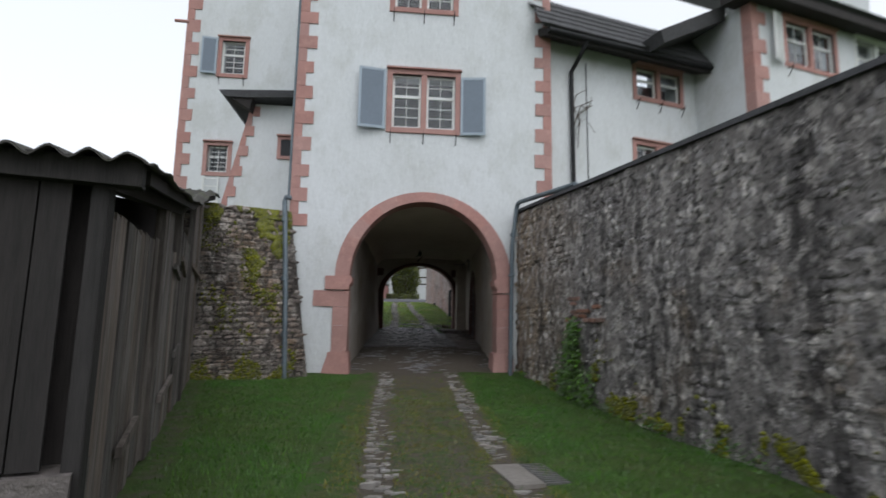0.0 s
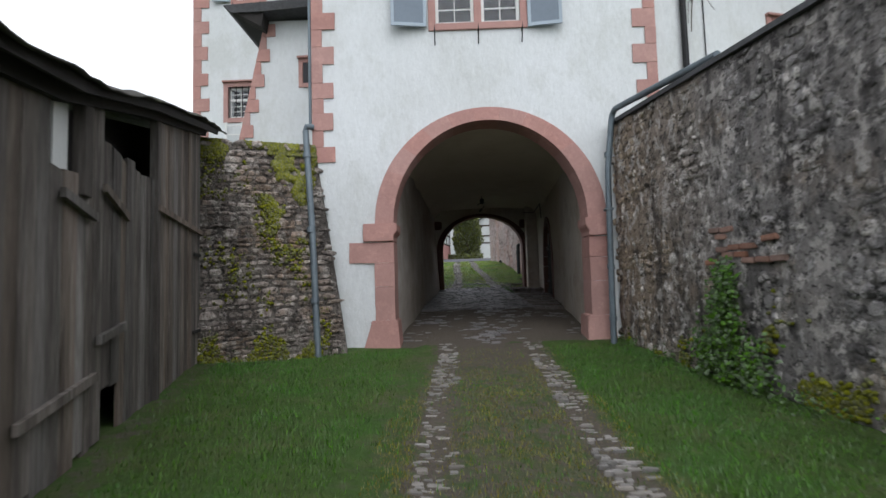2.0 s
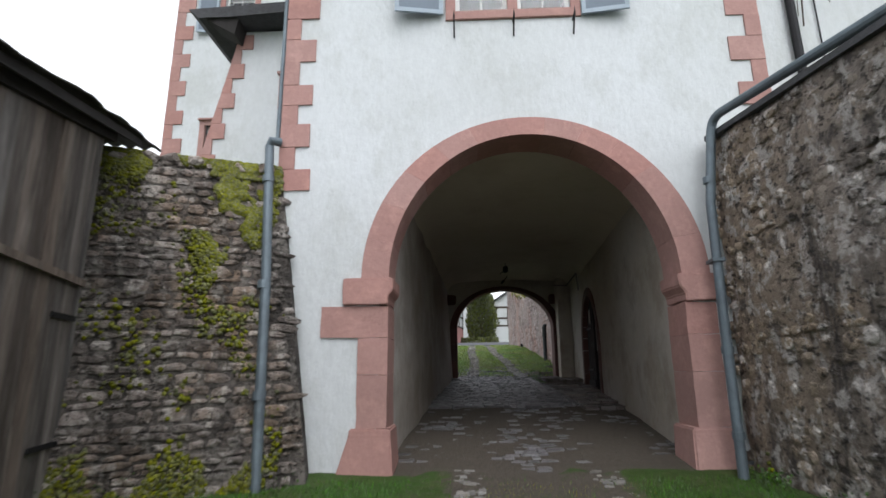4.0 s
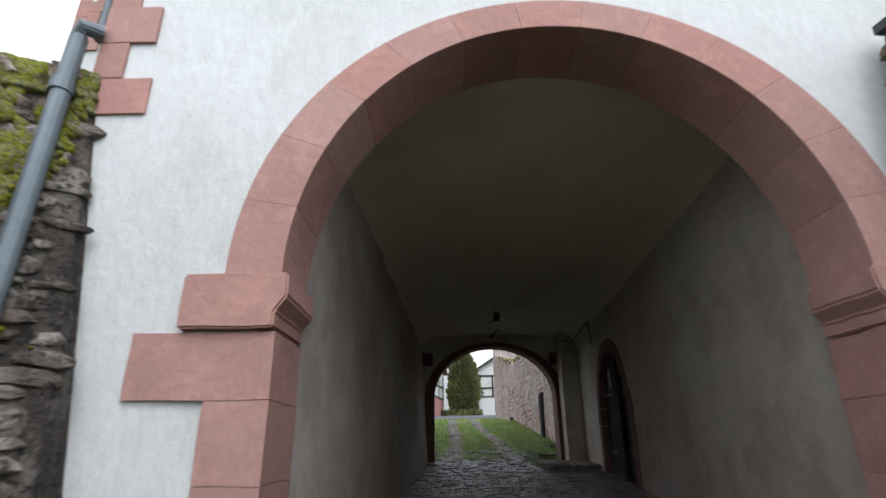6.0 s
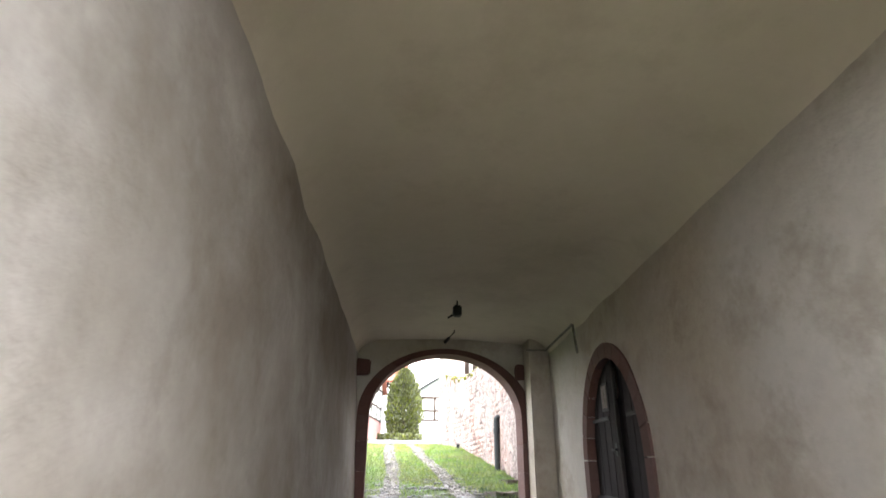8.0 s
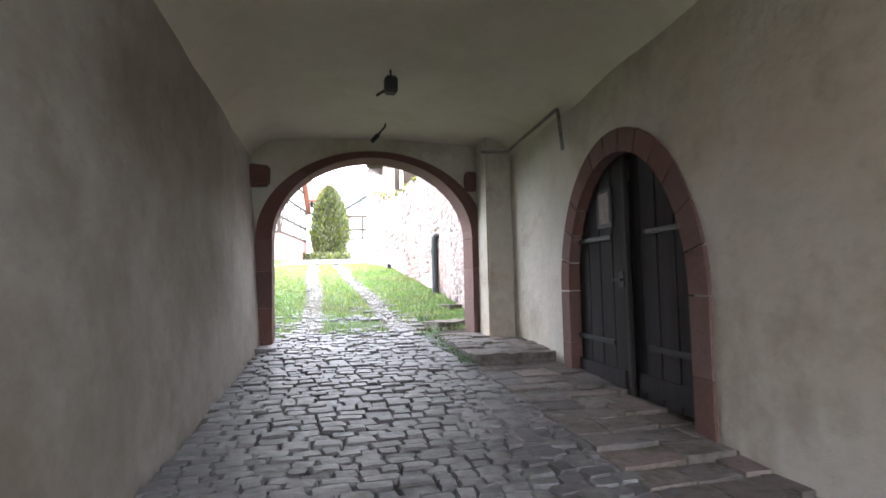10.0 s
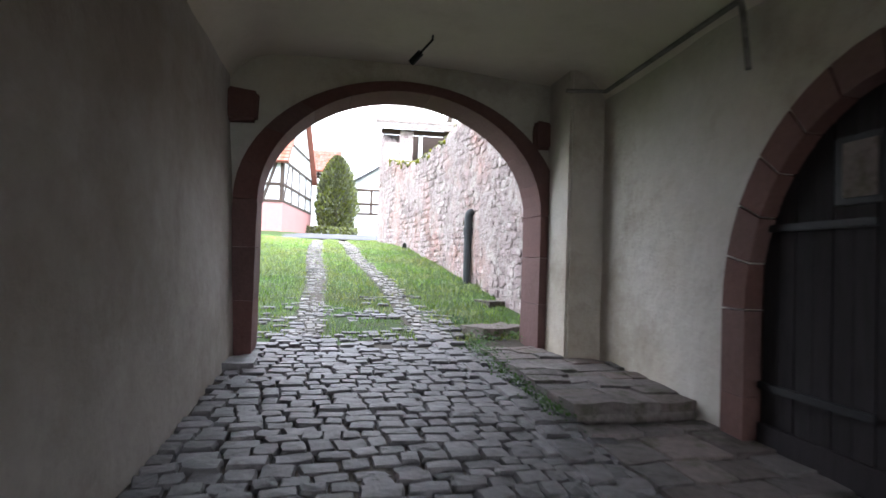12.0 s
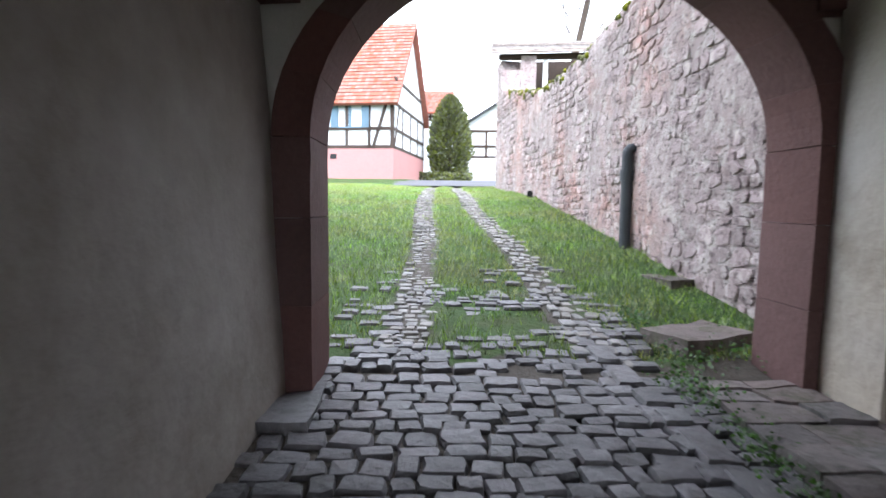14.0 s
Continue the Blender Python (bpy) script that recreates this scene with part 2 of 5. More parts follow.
SHUTTER_RIM = material("pale_blue_shutter_rim", (0.34, 0.40, 0.46), (0.30, 0.35, 0.41), rough=0.6, grain=12, grain_amt=0.1, bump=0.15)
TURQ = material("grey_blue_window_paint", (0.12, 0.19, 0.25), rough=0.6, grain=12, grain_amt=0.1, bump=0.1)
# near-black: shade of unlit rooms, put into sheets behind panes and gate
DARK = material("unlit_room_shade", (0.05, 0.05, 0.055), rough=0.9, grain=3, grain_amt=0.2, bump=0)
TIMBER = material("dark_timber", (0.07, 0.05, 0.04), (0.05, 0.035, 0.03), grain=9, grain_amt=0.3, bump=0.4, obrand=0.2)
PINK = material("pink_plinth_render", (0.40, 0.20, 0.19), (0.36, 0.185, 0.175), grain=8, grain_amt=0.1, bump=0.3)
MOSS = material("green_moss", (0.20, 0.205, 0.028), (0.06, 0.068, 0.013), grain=30, grain_amt=0.45, stain=4, bump=1.0, bump_scale=60, bump_dist=0.02, island=0.35)
LEAF = material("ivy_leaf", (0.065, 0.135, 0.022), (0.035, 0.08, 0.015), rough=0.5, grain=20, grain_amt=0.2, bump=0.2, island=0.4)
CONIFER = material("conifer_needles", (0.15, 0.165, 0.062), (0.085, 0.105, 0.04), grain=10, grain_amt=0.3, stain=1.6, bump=0.3, island=0.45)
BLADE = material("lawn_grass", (0.055, 0.165, 0.010), (0.07, 0.115, 0.015), rough=0.6, grain=5, grain_amt=0.25, stain=0.9, stain_amt=0.7, bump=0, island=0.35)
BLADE_OLIVE = material("worn_drive_grass", (0.19, 0.185, 0.042), (0.16, 0.12, 0.045), rough=0.7, grain=5, grain_amt=0.25, stain=1.2, stain_amt=0.7, bump=0, island=0.35)
BLADE_DRY = material("meadow_grass", (0.22, 0.36, 0.075), (0.34, 0.31, 0.12), rough=0.6, grain=5, grain_amt=0.2, stain=0.8, stain_amt=0.7, bump=0, island=0.35)
ASPHALT = material("asphalt", (0.10, 0.10, 0.11), (0.07, 0.07, 0.075), grain=40, grain_amt=0.2, bump=0.3)
BARK = material("bark", (0.08, 0.06, 0.045), grain=14, grain_amt=0.4, bump=0.8)
BRICK = material("old_brick", (0.30, 0.17, 0.13), (0.20, 0.13, 0.10), grain=16, grain_amt=0.35, stain=3, bump=0.6, obrand=0.2)


def glass_material():
    m = bpy.data.materials.new("window_glass")
    m.use_nodes = True
    b = m.node_tree.nodes["Principled BSDF"]
    b.inputs["Base Color"].default_value = (0.9, 0.93, 0.95, 1)
    b.inputs["Roughness"].default_value, b.inputs["Transmission Weight"].default_value, b.inputs["IOR"].default_value = 0.03, 1.0, 1.45
    return m


def ground_material():
    """Short grass, worn to earth where the dirt layer says so."""
    m = material("grassy_earth", (0.036, 0.085, 0.01), (0.05, 0.065, 0.015), grain=9, grain_amt=0.35, stain=0.9, stain_amt=0.7,
                 third=(0.10, 0.10, 0.045), third_scale=2.2, third_amt=0.4, bump=0.8, bump_scale=18, bump_dist=0.05)
    nt = m.node_tree
    b = nt.nodes["Principled BSDF"]
    old = b.inputs["Base Color"].links[0].from_socket
    at = nt.nodes.new("ShaderNodeAttribute")
    at.attribute_name = "dirt"
    nz = nt.nodes.new("ShaderNodeTexNoise")
    nz.inputs["Scale"].default_value, nz.inputs["Detail"].default_value = 7.0, 6.0
    ad = nt.nodes.new("ShaderNodeMath")
    ad.operation = "ADD"
    nt.links.new(at.outputs["Fac"], ad.inputs[0])
    nt.links.new(nz.outputs["Fac"], ad.inputs[1])
    rg = nt.nodes.new("ShaderNodeMapRange")
    rg.inputs["From Min"].default_value, rg.inputs["From Max"].default_value = 0.75, 1.05
    nt.links.new(ad.outputs[0], rg.inputs["Value"])
    geo = nt.nodes.new("ShaderNodeNewGeometry")
    nt.links.new(geo.outputs["Position"], nz.inputs["Vector"])
    mx = nt.nodes.new("ShaderNodeMix")
    mx.data_type = "RGBA"
    earth = nt.nodes.new("ShaderNodeValToRGB")
    earth.color_ramp.elements[0].color, earth.color_ramp.elements[1].color = (0.032, 0.027, 0.022, 1), (0.11, 0.092, 0.072, 1)
    nz2 = nt.nodes.new("ShaderNodeTexNoise")
    nz2.inputs["Scale"].default_value, nz2.inputs["Detail"].default_value = 22.0, 8.0
    nt.links.new(geo.outputs["Position"], nz2.inputs["Vector"])
    nt.links.new(nz2.outputs["Fac"], earth.inputs["Fac"])
    nt.links.new(rg.outputs["Result"], mx.inputs[0])
    nt.links.new(old, mx.inputs[6])
    nt.links.new(earth.outputs[0], mx.inputs[7])
    nt.links.new(mx.outputs[2], b.inputs["Base Color"])
    return m


GLASS = glass_material()
GROUND = ground_material()


# ---- helpers of this scene ----
def part(name, bm, mat, parent=None, label="", smooth=False):
    me = bpy.data.meshes.new(name)
    if not isinstance(bm, bmesh.types.BMesh):
        me.from_pydata(*bm)
        me.update()
    else:
        bmesh.ops.recalc_face_normals(bm, faces=bm.faces)
        bm.to_mesh(me)
        bm.free()
    if smooth:
        me.polygons.foreach_set("use_smooth", [True] * len(me.polygons))
    me.materials.append(mat)
    ob = new(name, me)
    ob.parent = parent
    if label:
        ob["label"] = label
    return ob


def empty(name, m, label, category, group="", kind=""):
    ob = new(name)
    ob.matrix_world = m
    ob.empty_display_size = 0.2
    return tagged(ob, label, category, group, kind)


def box(bm, x0, x1, y0, y1, z0, z1, bevel=0.0):
    vs = [bm.verts.new(p) for p in ((x0, y0, z0), (x1, y0, z0), (x1, y1, z0), (x0, y1, z0), (x0, y0, z1), (x1, y0, z1), (x1, y1, z1), (x0, y1, z1))]
    fs = [bm.faces.new([vs[i] for i in q]) for q in ((0, 3, 2, 1), (4, 5, 6, 7), (0, 1, 5, 4), (1, 2, 6, 5), (2, 3, 7, 6), (3, 0, 4, 7))]
    if bevel:
        bmesh.ops.bevel(bm, geom=list({e for f in fs for e in f.edges}), offset=bevel, segments=2, affect="EDGES")
    return vs


def boxes(*specs, bevel=0.0):
    bm = bmesh.new()
    for s in specs:
        box(bm, *s, bevel=bevel)
    return bm


def prism(points, d0, d1, axis="y"):
    """A polygon in the (x, z) plane (axis y) or the (y, z) plane (axis x), made thick from d0 to d1."""
    bm = bmesh.new()
    put = (lambda a, b, d: (a, d, b)) if axis == "y" else (lambda a, b, d: (d, a, b))
    front = [bm.verts.new(put(a, b, d0)) for a, b in points]
    back = [bm.verts.new(put(a, b, d1)) for a, b in points]
    bm.faces.new(front), bm.faces.new(back[::-1])
    n = len(points)
    for i in range(n):
        bm.faces.new((front[i], front[(i + 1) % n], back[(i + 1) % n], back[i]))
    return bm


def tube(points, radius, sides=12):
    """A round pipe along a polyline."""
    bm = bmesh.new()
    pts = [Vector(p) for p in points]
    rings = []
    for i, p in enumerate(pts):
        d = (pts[min(i + 1, len(pts) - 1)] - pts[max(i - 1, 0)]).normalized()
        side = d.cross(Vector((0.3, 0.9, 0.2))).normalized()
        up = side.cross(d)
        rings.append([bm.verts.new(p + radius * (math.cos(k * math.tau / sides) * side + math.sin(k * math.tau / sides) * up)) for k in range(sides)])
    for a, b in zip(rings, rings[1:]):
        for k in range(sides):
            bm.faces.new((a[k], a[(k + 1) % sides], b[(k + 1) % sides], b[k]))
    bm.faces.new(rings[0]), bm.faces.new(rings[-1][::-1])
    return bm


def bend(p0, p1, p2, r=0.15, n=5):
    """Points that round the corner p1 between p0 and p2."""
    a, b, c = Vector(p0), Vector(p1), Vector(p2)
    s, e = b + (a - b).normalized() * r, b + (c - b).normalized() * r
    return [(1 - t) ** 2 * s + 2 * t * (1 - t) * b + t * t * e for t in (i / n for i in range(n + 1))]


def stone_library(count, seed, sides=8, depth=1.0, jitter=0.16, inset=0.16, proud=0.35, square=0.8, rough=0.03, flat=0.55):
    """Unit stones: an uneven outline in x and z, faces -y, with a rounded, uneven front."""
    rnd = random.Random(seed)
    lib = []
    for _ in range(count):
        ring = []
        for k in range(sides):
            a = math.tau * k / sides + (0.0 if sides == 8 else 0.4)
            c, s = math.cos(a), math.sin(a)
            q = 0.5 / max(abs(c), abs(s)) * (1 - rnd.random() * jitter)
            ring.append((c * (square * q + (1 - square) * 0.52), s * (square * q + (1 - square) * 0.52)))
        vs = [(x, depth * 0.5, z) for x, z in ring]
        vs += [(x, -proud * (0.25 if flat < 0.8 else 0.6), z) for x, z in ring]
        vs += [(x * (1 - inset) + rnd.uniform(-rough, rough), -proud * rnd.uniform(flat, 1.0), z * (1 - inset) + rnd.uniform(-rough, rough)) for x, z in ring]
        vs.append((rnd.uniform(-0.1, 0.1), -proud * rnd.uniform(0.95, 1.25 - 0.2 * flat), rnd.uniform(-0.1, 0.1)))
        fs = []
        for lvl in range(2):
            for k in range(sides):
                fs.append((lvl * sides + k, lvl * sides + (k + 1) % sides, (lvl + 1) * sides + (k + 1) % sides, (lvl + 1) * sides + k))
        for k in range(sides):
            fs.append((2 * sides + k, 2 * sides + (k + 1) % sides, 3 * sides))
        lib.append((np.array(vs), fs))
    return lib


def pieces(name, rest_name, mats, lib, places, parent, cap=300, label="", smooth=False):
    """The first places get an object each on shared meshes; the rest is joined into one part."""
    meshes = []
    for vs, fs in lib:
        me = bpy.data.meshes.new(name)
        me.from_pydata(vs.tolist(), [], fs)
        me.polygons.foreach_set("use_smooth", [smooth] * len(me.polygons))
        me.materials.append(mats[0])
        meshes.append(me)
    for i, m in enumerate(places[:cap]):
        ob = new(name, meshes[i % len(meshes)])
        ob.parent = parent
        ob.matrix_basis = m
    if len(places) > cap:
        allv, allf, base = [], [], 0
        for i, m in enumerate(places[cap:]):
            vs, fs = lib[i % len(lib)]
            a = np.array(m)
            allv.append(vs @ a[:3, :3].T + a[:3, 3])
            allf += [tuple(j + base for j in f) for f in fs]
            base += len(vs)
        rest = part(rest_name, (np.vstack(allv).tolist(), [], allf), mats[1], parent, label, smooth=smooth)
        rest["kind"] = "stuff"


def rubble_places(length, z0, top, rnd, course=(0.10, 0.2), width=(0.14, 0.38), gap=0.02, depth=0.1, lean=0.0, keep=1.0, start=0.0):
    """Places of stones in uneven courses on a wall in (x, z) that faces -y; top is a function of x."""
    out = []
    z = z0
    while z < 12:
        h = rnd.uniform(*course)
        x = start - rnd.uniform(0, 0.2)
        high = False
        while x < length:
            w = rnd.uniform(*width) * rnd.choice((0.7, 1, 1, 1.25))
            zz = z + h / 2 + 0.02 * math.sin(x * 1.7 + z * 2.3) + rnd.uniform(-0.015, 0.015)
            if x + w / 2 < length + 0.05 and zz + h / 2 < top(x + w / 2):
                high = True
                if rnd.random() < keep:
                    hh = h * rnd.uniform(0.8, 1.12)
                    out.append(Matrix.Translation((x + w / 2, lean * zz, zz)) @ pose(0, 0, 0, rnd.uniform(-5, 5), rnd.uniform(-7, 7), rnd.uniform(-5, 5))
                               @ Matrix.Diagonal((w - gap, depth * rnd.uniform(0.7, 1.4), hh - gap, 1)))
            x += w
        z += h
        if not high:
            break
    return out


# ---- the lie of the land ----
PROFILE_Y = [-400, 0, 3, 7.5, 9.5, 11, 12.3, 13.5, 16.8, 18.3, 20.2, 22, 24, 26, 28, 33, 38, 42, 47, 60, 90, 600]
PROFILE_Z = [0.0, 0.02, 0.0, 0.04, 0.12, 0.2, 0.3, 0.46, 0.76, 0.87, 0.97, 1.08, 1.22, 1.48, 1.8, 2.52, 2.86, 3.0, 3.5, 4.0, 4.4, 4.6]
RUTS = [([-3, 5, 7.5, 10.3, 11.7, 13, 24, 27.5, 31.5, 38, 42], [0.35, -0.36, -0.74, -1.05, -1.2, -1.35, -2.5, -2.8, -3.4, -4.1, -4.4]),
        ([-3, 5, 6.7, 8, 10.5, 12, 13, 22, 24, 27.5, 31.5, 38, 42], [1.6, 1.05, 0.82, 0.68, 0.46, 0.3, 0.2, -0.45, -0.92, -1.5, -2.35, -3.2, -3.5])]


def shed_x(y):
    return -5.07 + (10.62 - y) * 0.43


def rut_x(i, y):
    return float(np.interp(y, *RUTS[i]))


def gz(x, y):
    z = float(np.interp(y, PROFILE_Y, PROFILE_Z))
    if y < 12:
        d = x - shed_x(min(max(y, 2.5), 11.5))
        z += 0.16 * max(0.0, min(1.0, 1 - d / 2.2)) * max(0.0, min(1.0, (12 - y) / 2))
    if y > 24:
        mid = rut_x(0, y) + 0.5
        z += 0.10 * max(0.0, min(1.0, (abs(x - mid) - 1.4) / 2.0)) * min(1.0, (y - 24) / 3)
        for i in (0, 1):
            z -= 0.03 * math.exp(-((x - rut_x(i, y)) / 0.18) ** 2) * min(1.0, (y - 24) / 2)
    elif y < 12:
        for i in (0, 1):
            z -= 0.035 * math.exp(-((x - rut_x(i, y)) / 0.2) ** 2)
    return z


TUNNEL = pose(0, 12.63, 0, 0, 0, 7.1)
TUNNEL_INV = TUNNEL.inverted()


def lane_wall_x(y):
    return float(np.interp(y, [23, 27.7, 33, 38.5], [0.85, 0.22, -0.82, -1.86]))


def dirt(x, y):
    v = 0.0
    for i in (0, 1):
        v = max(v, 0.62 * math.exp(-((x - rut_x(i, y)) / 0.24) ** 4))
    if y < 12.5 and rut_x(0, y) < x < rut_x(1, y):
        v = max(v, 0.42 + 0.2 * max(0.0, min(1.0, (y - 9.5) / 2.5)))
    if y < 12.5 and abs(x - rut_x(0, y) + 0.45) < 0.25:
        v = max(v, 0.26)
    u = TUNNEL_INV @ Vector((x, y, 0))
    if 0.0 < u.y < 11.5 and -3 < u.x < 3:
        v = 1.0
    if y > 24 and rut_x(0, y) < x < rut_x(1, y):
        v = max(v, 0.10)
    if y < 11.5 and 0 < x - shed_x(y) < 0.35:
        v = max(v, 0.35)
    return v


def build_ground():
    def axis(a, b, step, far):
        mid = list(np.arange(a, b + 1e-6, step))
        out = [b + 0.6 * (1.5 ** k - 1) for k in range(1, 19)]
        return [a - (q - b) for q in out[::-1] if q - b < far] + mid + [q for q in out if q - b < far]
    xs, ys = axis(-7.0, 6.0, 0.16, 420), axis(-3.0, 46.0, 0.2, 420)
    vs, ds = [], []
    for y in ys:
        for x in xs:
            n = noise.noise((x * 0.9, y * 0.9, 0)) * 0.035 + noise.noise((x * 3, y * 3, 5)) * 0.012
            vs.append((x, y, gz(x, y) + n - (0.022 if dirt(x, y) >= 1.0 else 0.0)))
            ds.append(dirt(x, y))
    w = len(xs)
    fs = [(j * w + i, j * w + i + 1, (j + 1) * w + i + 1, (j + 1) * w + i) for j in range(len(ys) - 1) for i in range(w - 1)]
    ob = part("ground", (vs, [], fs), GROUND, None, "", smooth=True)
    layer = ob.data.attributes.new("dirt", "FLOAT", "POINT")
    layer.data.foreach_set("value", ds)
    tagged(ob, "short green grass worn to brown earth along the wheel tracks", "ground", kind="structure")


build_ground()

road = []
for i, x in enumerate(np.linspace(-60, 60, 61)):
    for y in (42.6, 44.6, 46.6):
        road.append((x, y, gz(-3, y) + 0.06))
build = part("road", (road, [], [(3 * i + k, 3 * i + 3 + k, 3 * i + 4 + k, 3 * i + 1 + k) for i in range(60) for k in (0, 1)]), ASPHALT)
tagged(build, "grey asphalt village street crossing the end of the lane", "road", kind="structure")

# ---- gate tower ----
tower = empty("gate_tower", TUNNEL, "white plastered castle gate tower with red sandstone corners and arch", "tower")
UL, UR, TOP = -3.75, 2.80, 13.5
AC, AW, AH, SPRING = -0.44, 1.81, 1.91, 2.60
OPENINGS = [(-1.36, 0.26, 6.42, 7.86), (-1.36, 0.18, 9.72, 11.2)]


def arch_points(cx, w, h, z, n=24):
    return [(cx - w * math.cos(math.pi * i / n), z + h * math.sin(math.pi * i / n)) for i in range(n + 1)]


def slab_from_cells(cells, v0, v1):
    """A wall out of upright quads [(u0, z00, z01, u1, z10, z11)], made thick."""
    bm = bmesh.new()
    for u0, a0, b0, u1, a1, b1 in cells:
        f = [bm.verts.new(p) for p in ((u0, v0, a0), (u1, v0, a1), (u1, v0, b1), (u0, v0, b0))]
        b = [bm.verts.new((p.co.x, v1, p.co.z)) for p in f]
        bm.faces.new(f), bm.faces.new(b[::-1])
        for i in range(4):
            bm.faces.new((f[i], f[(i + 1) % 4], b[(i + 1) % 4], b[i]))
    bmesh.ops.remove_doubles(bm, verts=bm.verts, dist=0.0005)
    bm.verts.index_update()
    seen = {}
    for f in bm.faces:
        seen.setdefault(frozenset(v.index for v in f.verts), []).append(f)
    for twins in seen.values():
        if len(twins) > 1:
            bmesh.ops.delete(bm, geom=twins, context="FACES_ONLY")
    return bm


def facade(u0, u1, z0, z1, openings, v0, v1, arch=None):
    """Wall with rectangular openings and, below, one arched opening (cx, w, h, spring)."""
    us = sorted({u0, u1, *[q for o in openings for q in o[:2]], *([arch[0] - arch[1], arch[0] + arch[1]] if arch else [])})
    zs = sorted({*[q for o in openings for q in o[2:]], z1})
    low = arch[3] + arch[2] + 0.12 if arch else z0
    cells = []
    levels = [low] + [z for z in zs if z > low]
    cols = list(us)
    if arch:
        cols = sorted({*us, *[p[0] for p in arch_points(*arch)]})
    for a, b in zip(cols, cols[1:]):
        for c, d in zip(levels, levels[1:]):
            if not any(o[0] - 1e-4 <= a and b <= o[1] + 1e-4 and o[2] - 1e-4 <= c and d <= o[3] + 1e-4 for o in openings):
                cells.append((a, c, d, b, c, d))
        if arch:
            def under(u):
                k = (u - arch[0]) / arch[1]
                return z0 if abs(k) > 1.0001 else arch[3] + arch[2] * math.sqrt(max(0.0, 1 - k * k))
            inside = arch[0] - arch[1] - 1e-4 <= a and b <= arch[0] + arch[1] + 1e-4
            za, zb = (under(a), under(b)) if inside else (z0, z0)
            cells.append((a, za, low, b, zb, low))
    return slab_from_cells(cells, v0, v1)


front = part("front_wall", facade(UL + 0.02, UR - 0.02, -0.6, TOP, OPENINGS, 0.0, 0.55, (AC, AW + 0.12, AH + 0.12, SPRING)), PLASTER, tower)
part("side_wall", boxes((UL + 0.02, UL + 0.5, 0.552, 11.0, 4.7, TOP)), PLASTER, tower)
part("side_wall", boxes((UR - 0.5, UR - 0.02, 0.552, 11.0, 4.7, TOP)), PLASTER, tower)
part("side_wall", boxes((UL + 0.02, -2.6, 0.552, 10.9, -0.5, 4.68)), PLASTER, tower)
part("back_wall", boxes((UL + 0.02, UR - 0.02, 11.003, 11.45, 4.72, TOP)), PLASTER, tower)
part("attic_floor", boxes((UL + 0.5, UR - 0.5, 0.56, 11.0, 4.72, 4.9)), DARK, tower)
part("roof", boxes((UL - 0.2, UR + 0.2, -0.2, 11.7, TOP + 0.003, TOP + 0.3)), SLATE, tower)
# added dark sheet that gives the windows the shade of an unlit room
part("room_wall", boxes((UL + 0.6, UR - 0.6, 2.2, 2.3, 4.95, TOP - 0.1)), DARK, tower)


def arch_ring(parent, mat, cx, w_in, h_in, w_out, h_out, spring, v0, v1, count, flip=False):
    """Wedge stones of an arch, each a bevelled piece, with fine joints."""
    for k in range(count):
        bm = bmesh.new()
        a0, a1 = math.pi * k / count + 0.0003, math.pi * (k + 1) / count - 0.0003
        n = 3
        inner = [(cx - w_in * math.cos(a0 + (a1 - a0) * i / n), spring + h_in * math.sin(a0 + (a1 - a0) * i / n)) for i in range(n + 1)]
        outer = [(cx - w_out * math.cos(a0 + (a1 - a0) * i / n), spring + h_out * math.sin(a0 + (a1 - a0) * i / n)) for i in range(n + 1)]
        jit = 0.003 * math.sin(k * 12.9)
        rows = []
        for v in (v0 + jit, v1):
            rows.append([[bm.verts.new((u, v, z)) for u, z in line] for line in (inner, outer)])
        for i in range(n):
            bm.faces.new((rows[0][0][i], rows[0][0][i + 1], rows[0][1][i + 1], rows[0][1][i]))
            bm.faces.new((rows[1][0][i + 1], rows[1][0][i], rows[1][1][i], rows[1][1][i + 1]))
            bm.faces.new((rows[0][0][i + 1], rows[0][0][i], rows[1][0][i], rows[1][0][i + 1]))
            bm.faces.new((rows[0][1][i], rows[0][1][i + 1], rows[1][1][i + 1], rows[1][1][i]))
        for i in (0, n):
            bm.faces.new((rows[0][0][i], rows[0][1][i], rows[1][1][i], rows[1][0][i]))
        bmesh.ops.recalc_face_normals(bm, faces=bm.faces)
        bmesh.ops.bevel(bm, geom=[e for e in bm.edges if e.calc_face_angle(0) > 0.5], offset=0.0022, segments=1, affect="EDGES")
        part("arch_stone", bm, mat, parent)


arch_ring(tower, SANDSTONE, AC, AW, AH, AW + 0.35, AH + 0.25, SPRING, -0.025, 0.56, 13)


def rough_block(specs, parent, name, mat, amount=0.012, bevel=0.02, label=""):
    """Dressed stones with worn edges."""
    bm = bmesh.new()
    for s in specs:
        box(bm, *s)
    bmesh.ops.subdivide_edges(bm, edges=bm.edges, cuts=3, use_grid_fill=True)
    for v in bm.verts:
        v.co += amount * noise.noise_vector(v.co * 4.0)
    return part(name, bm, mat, parent, label, smooth=False)


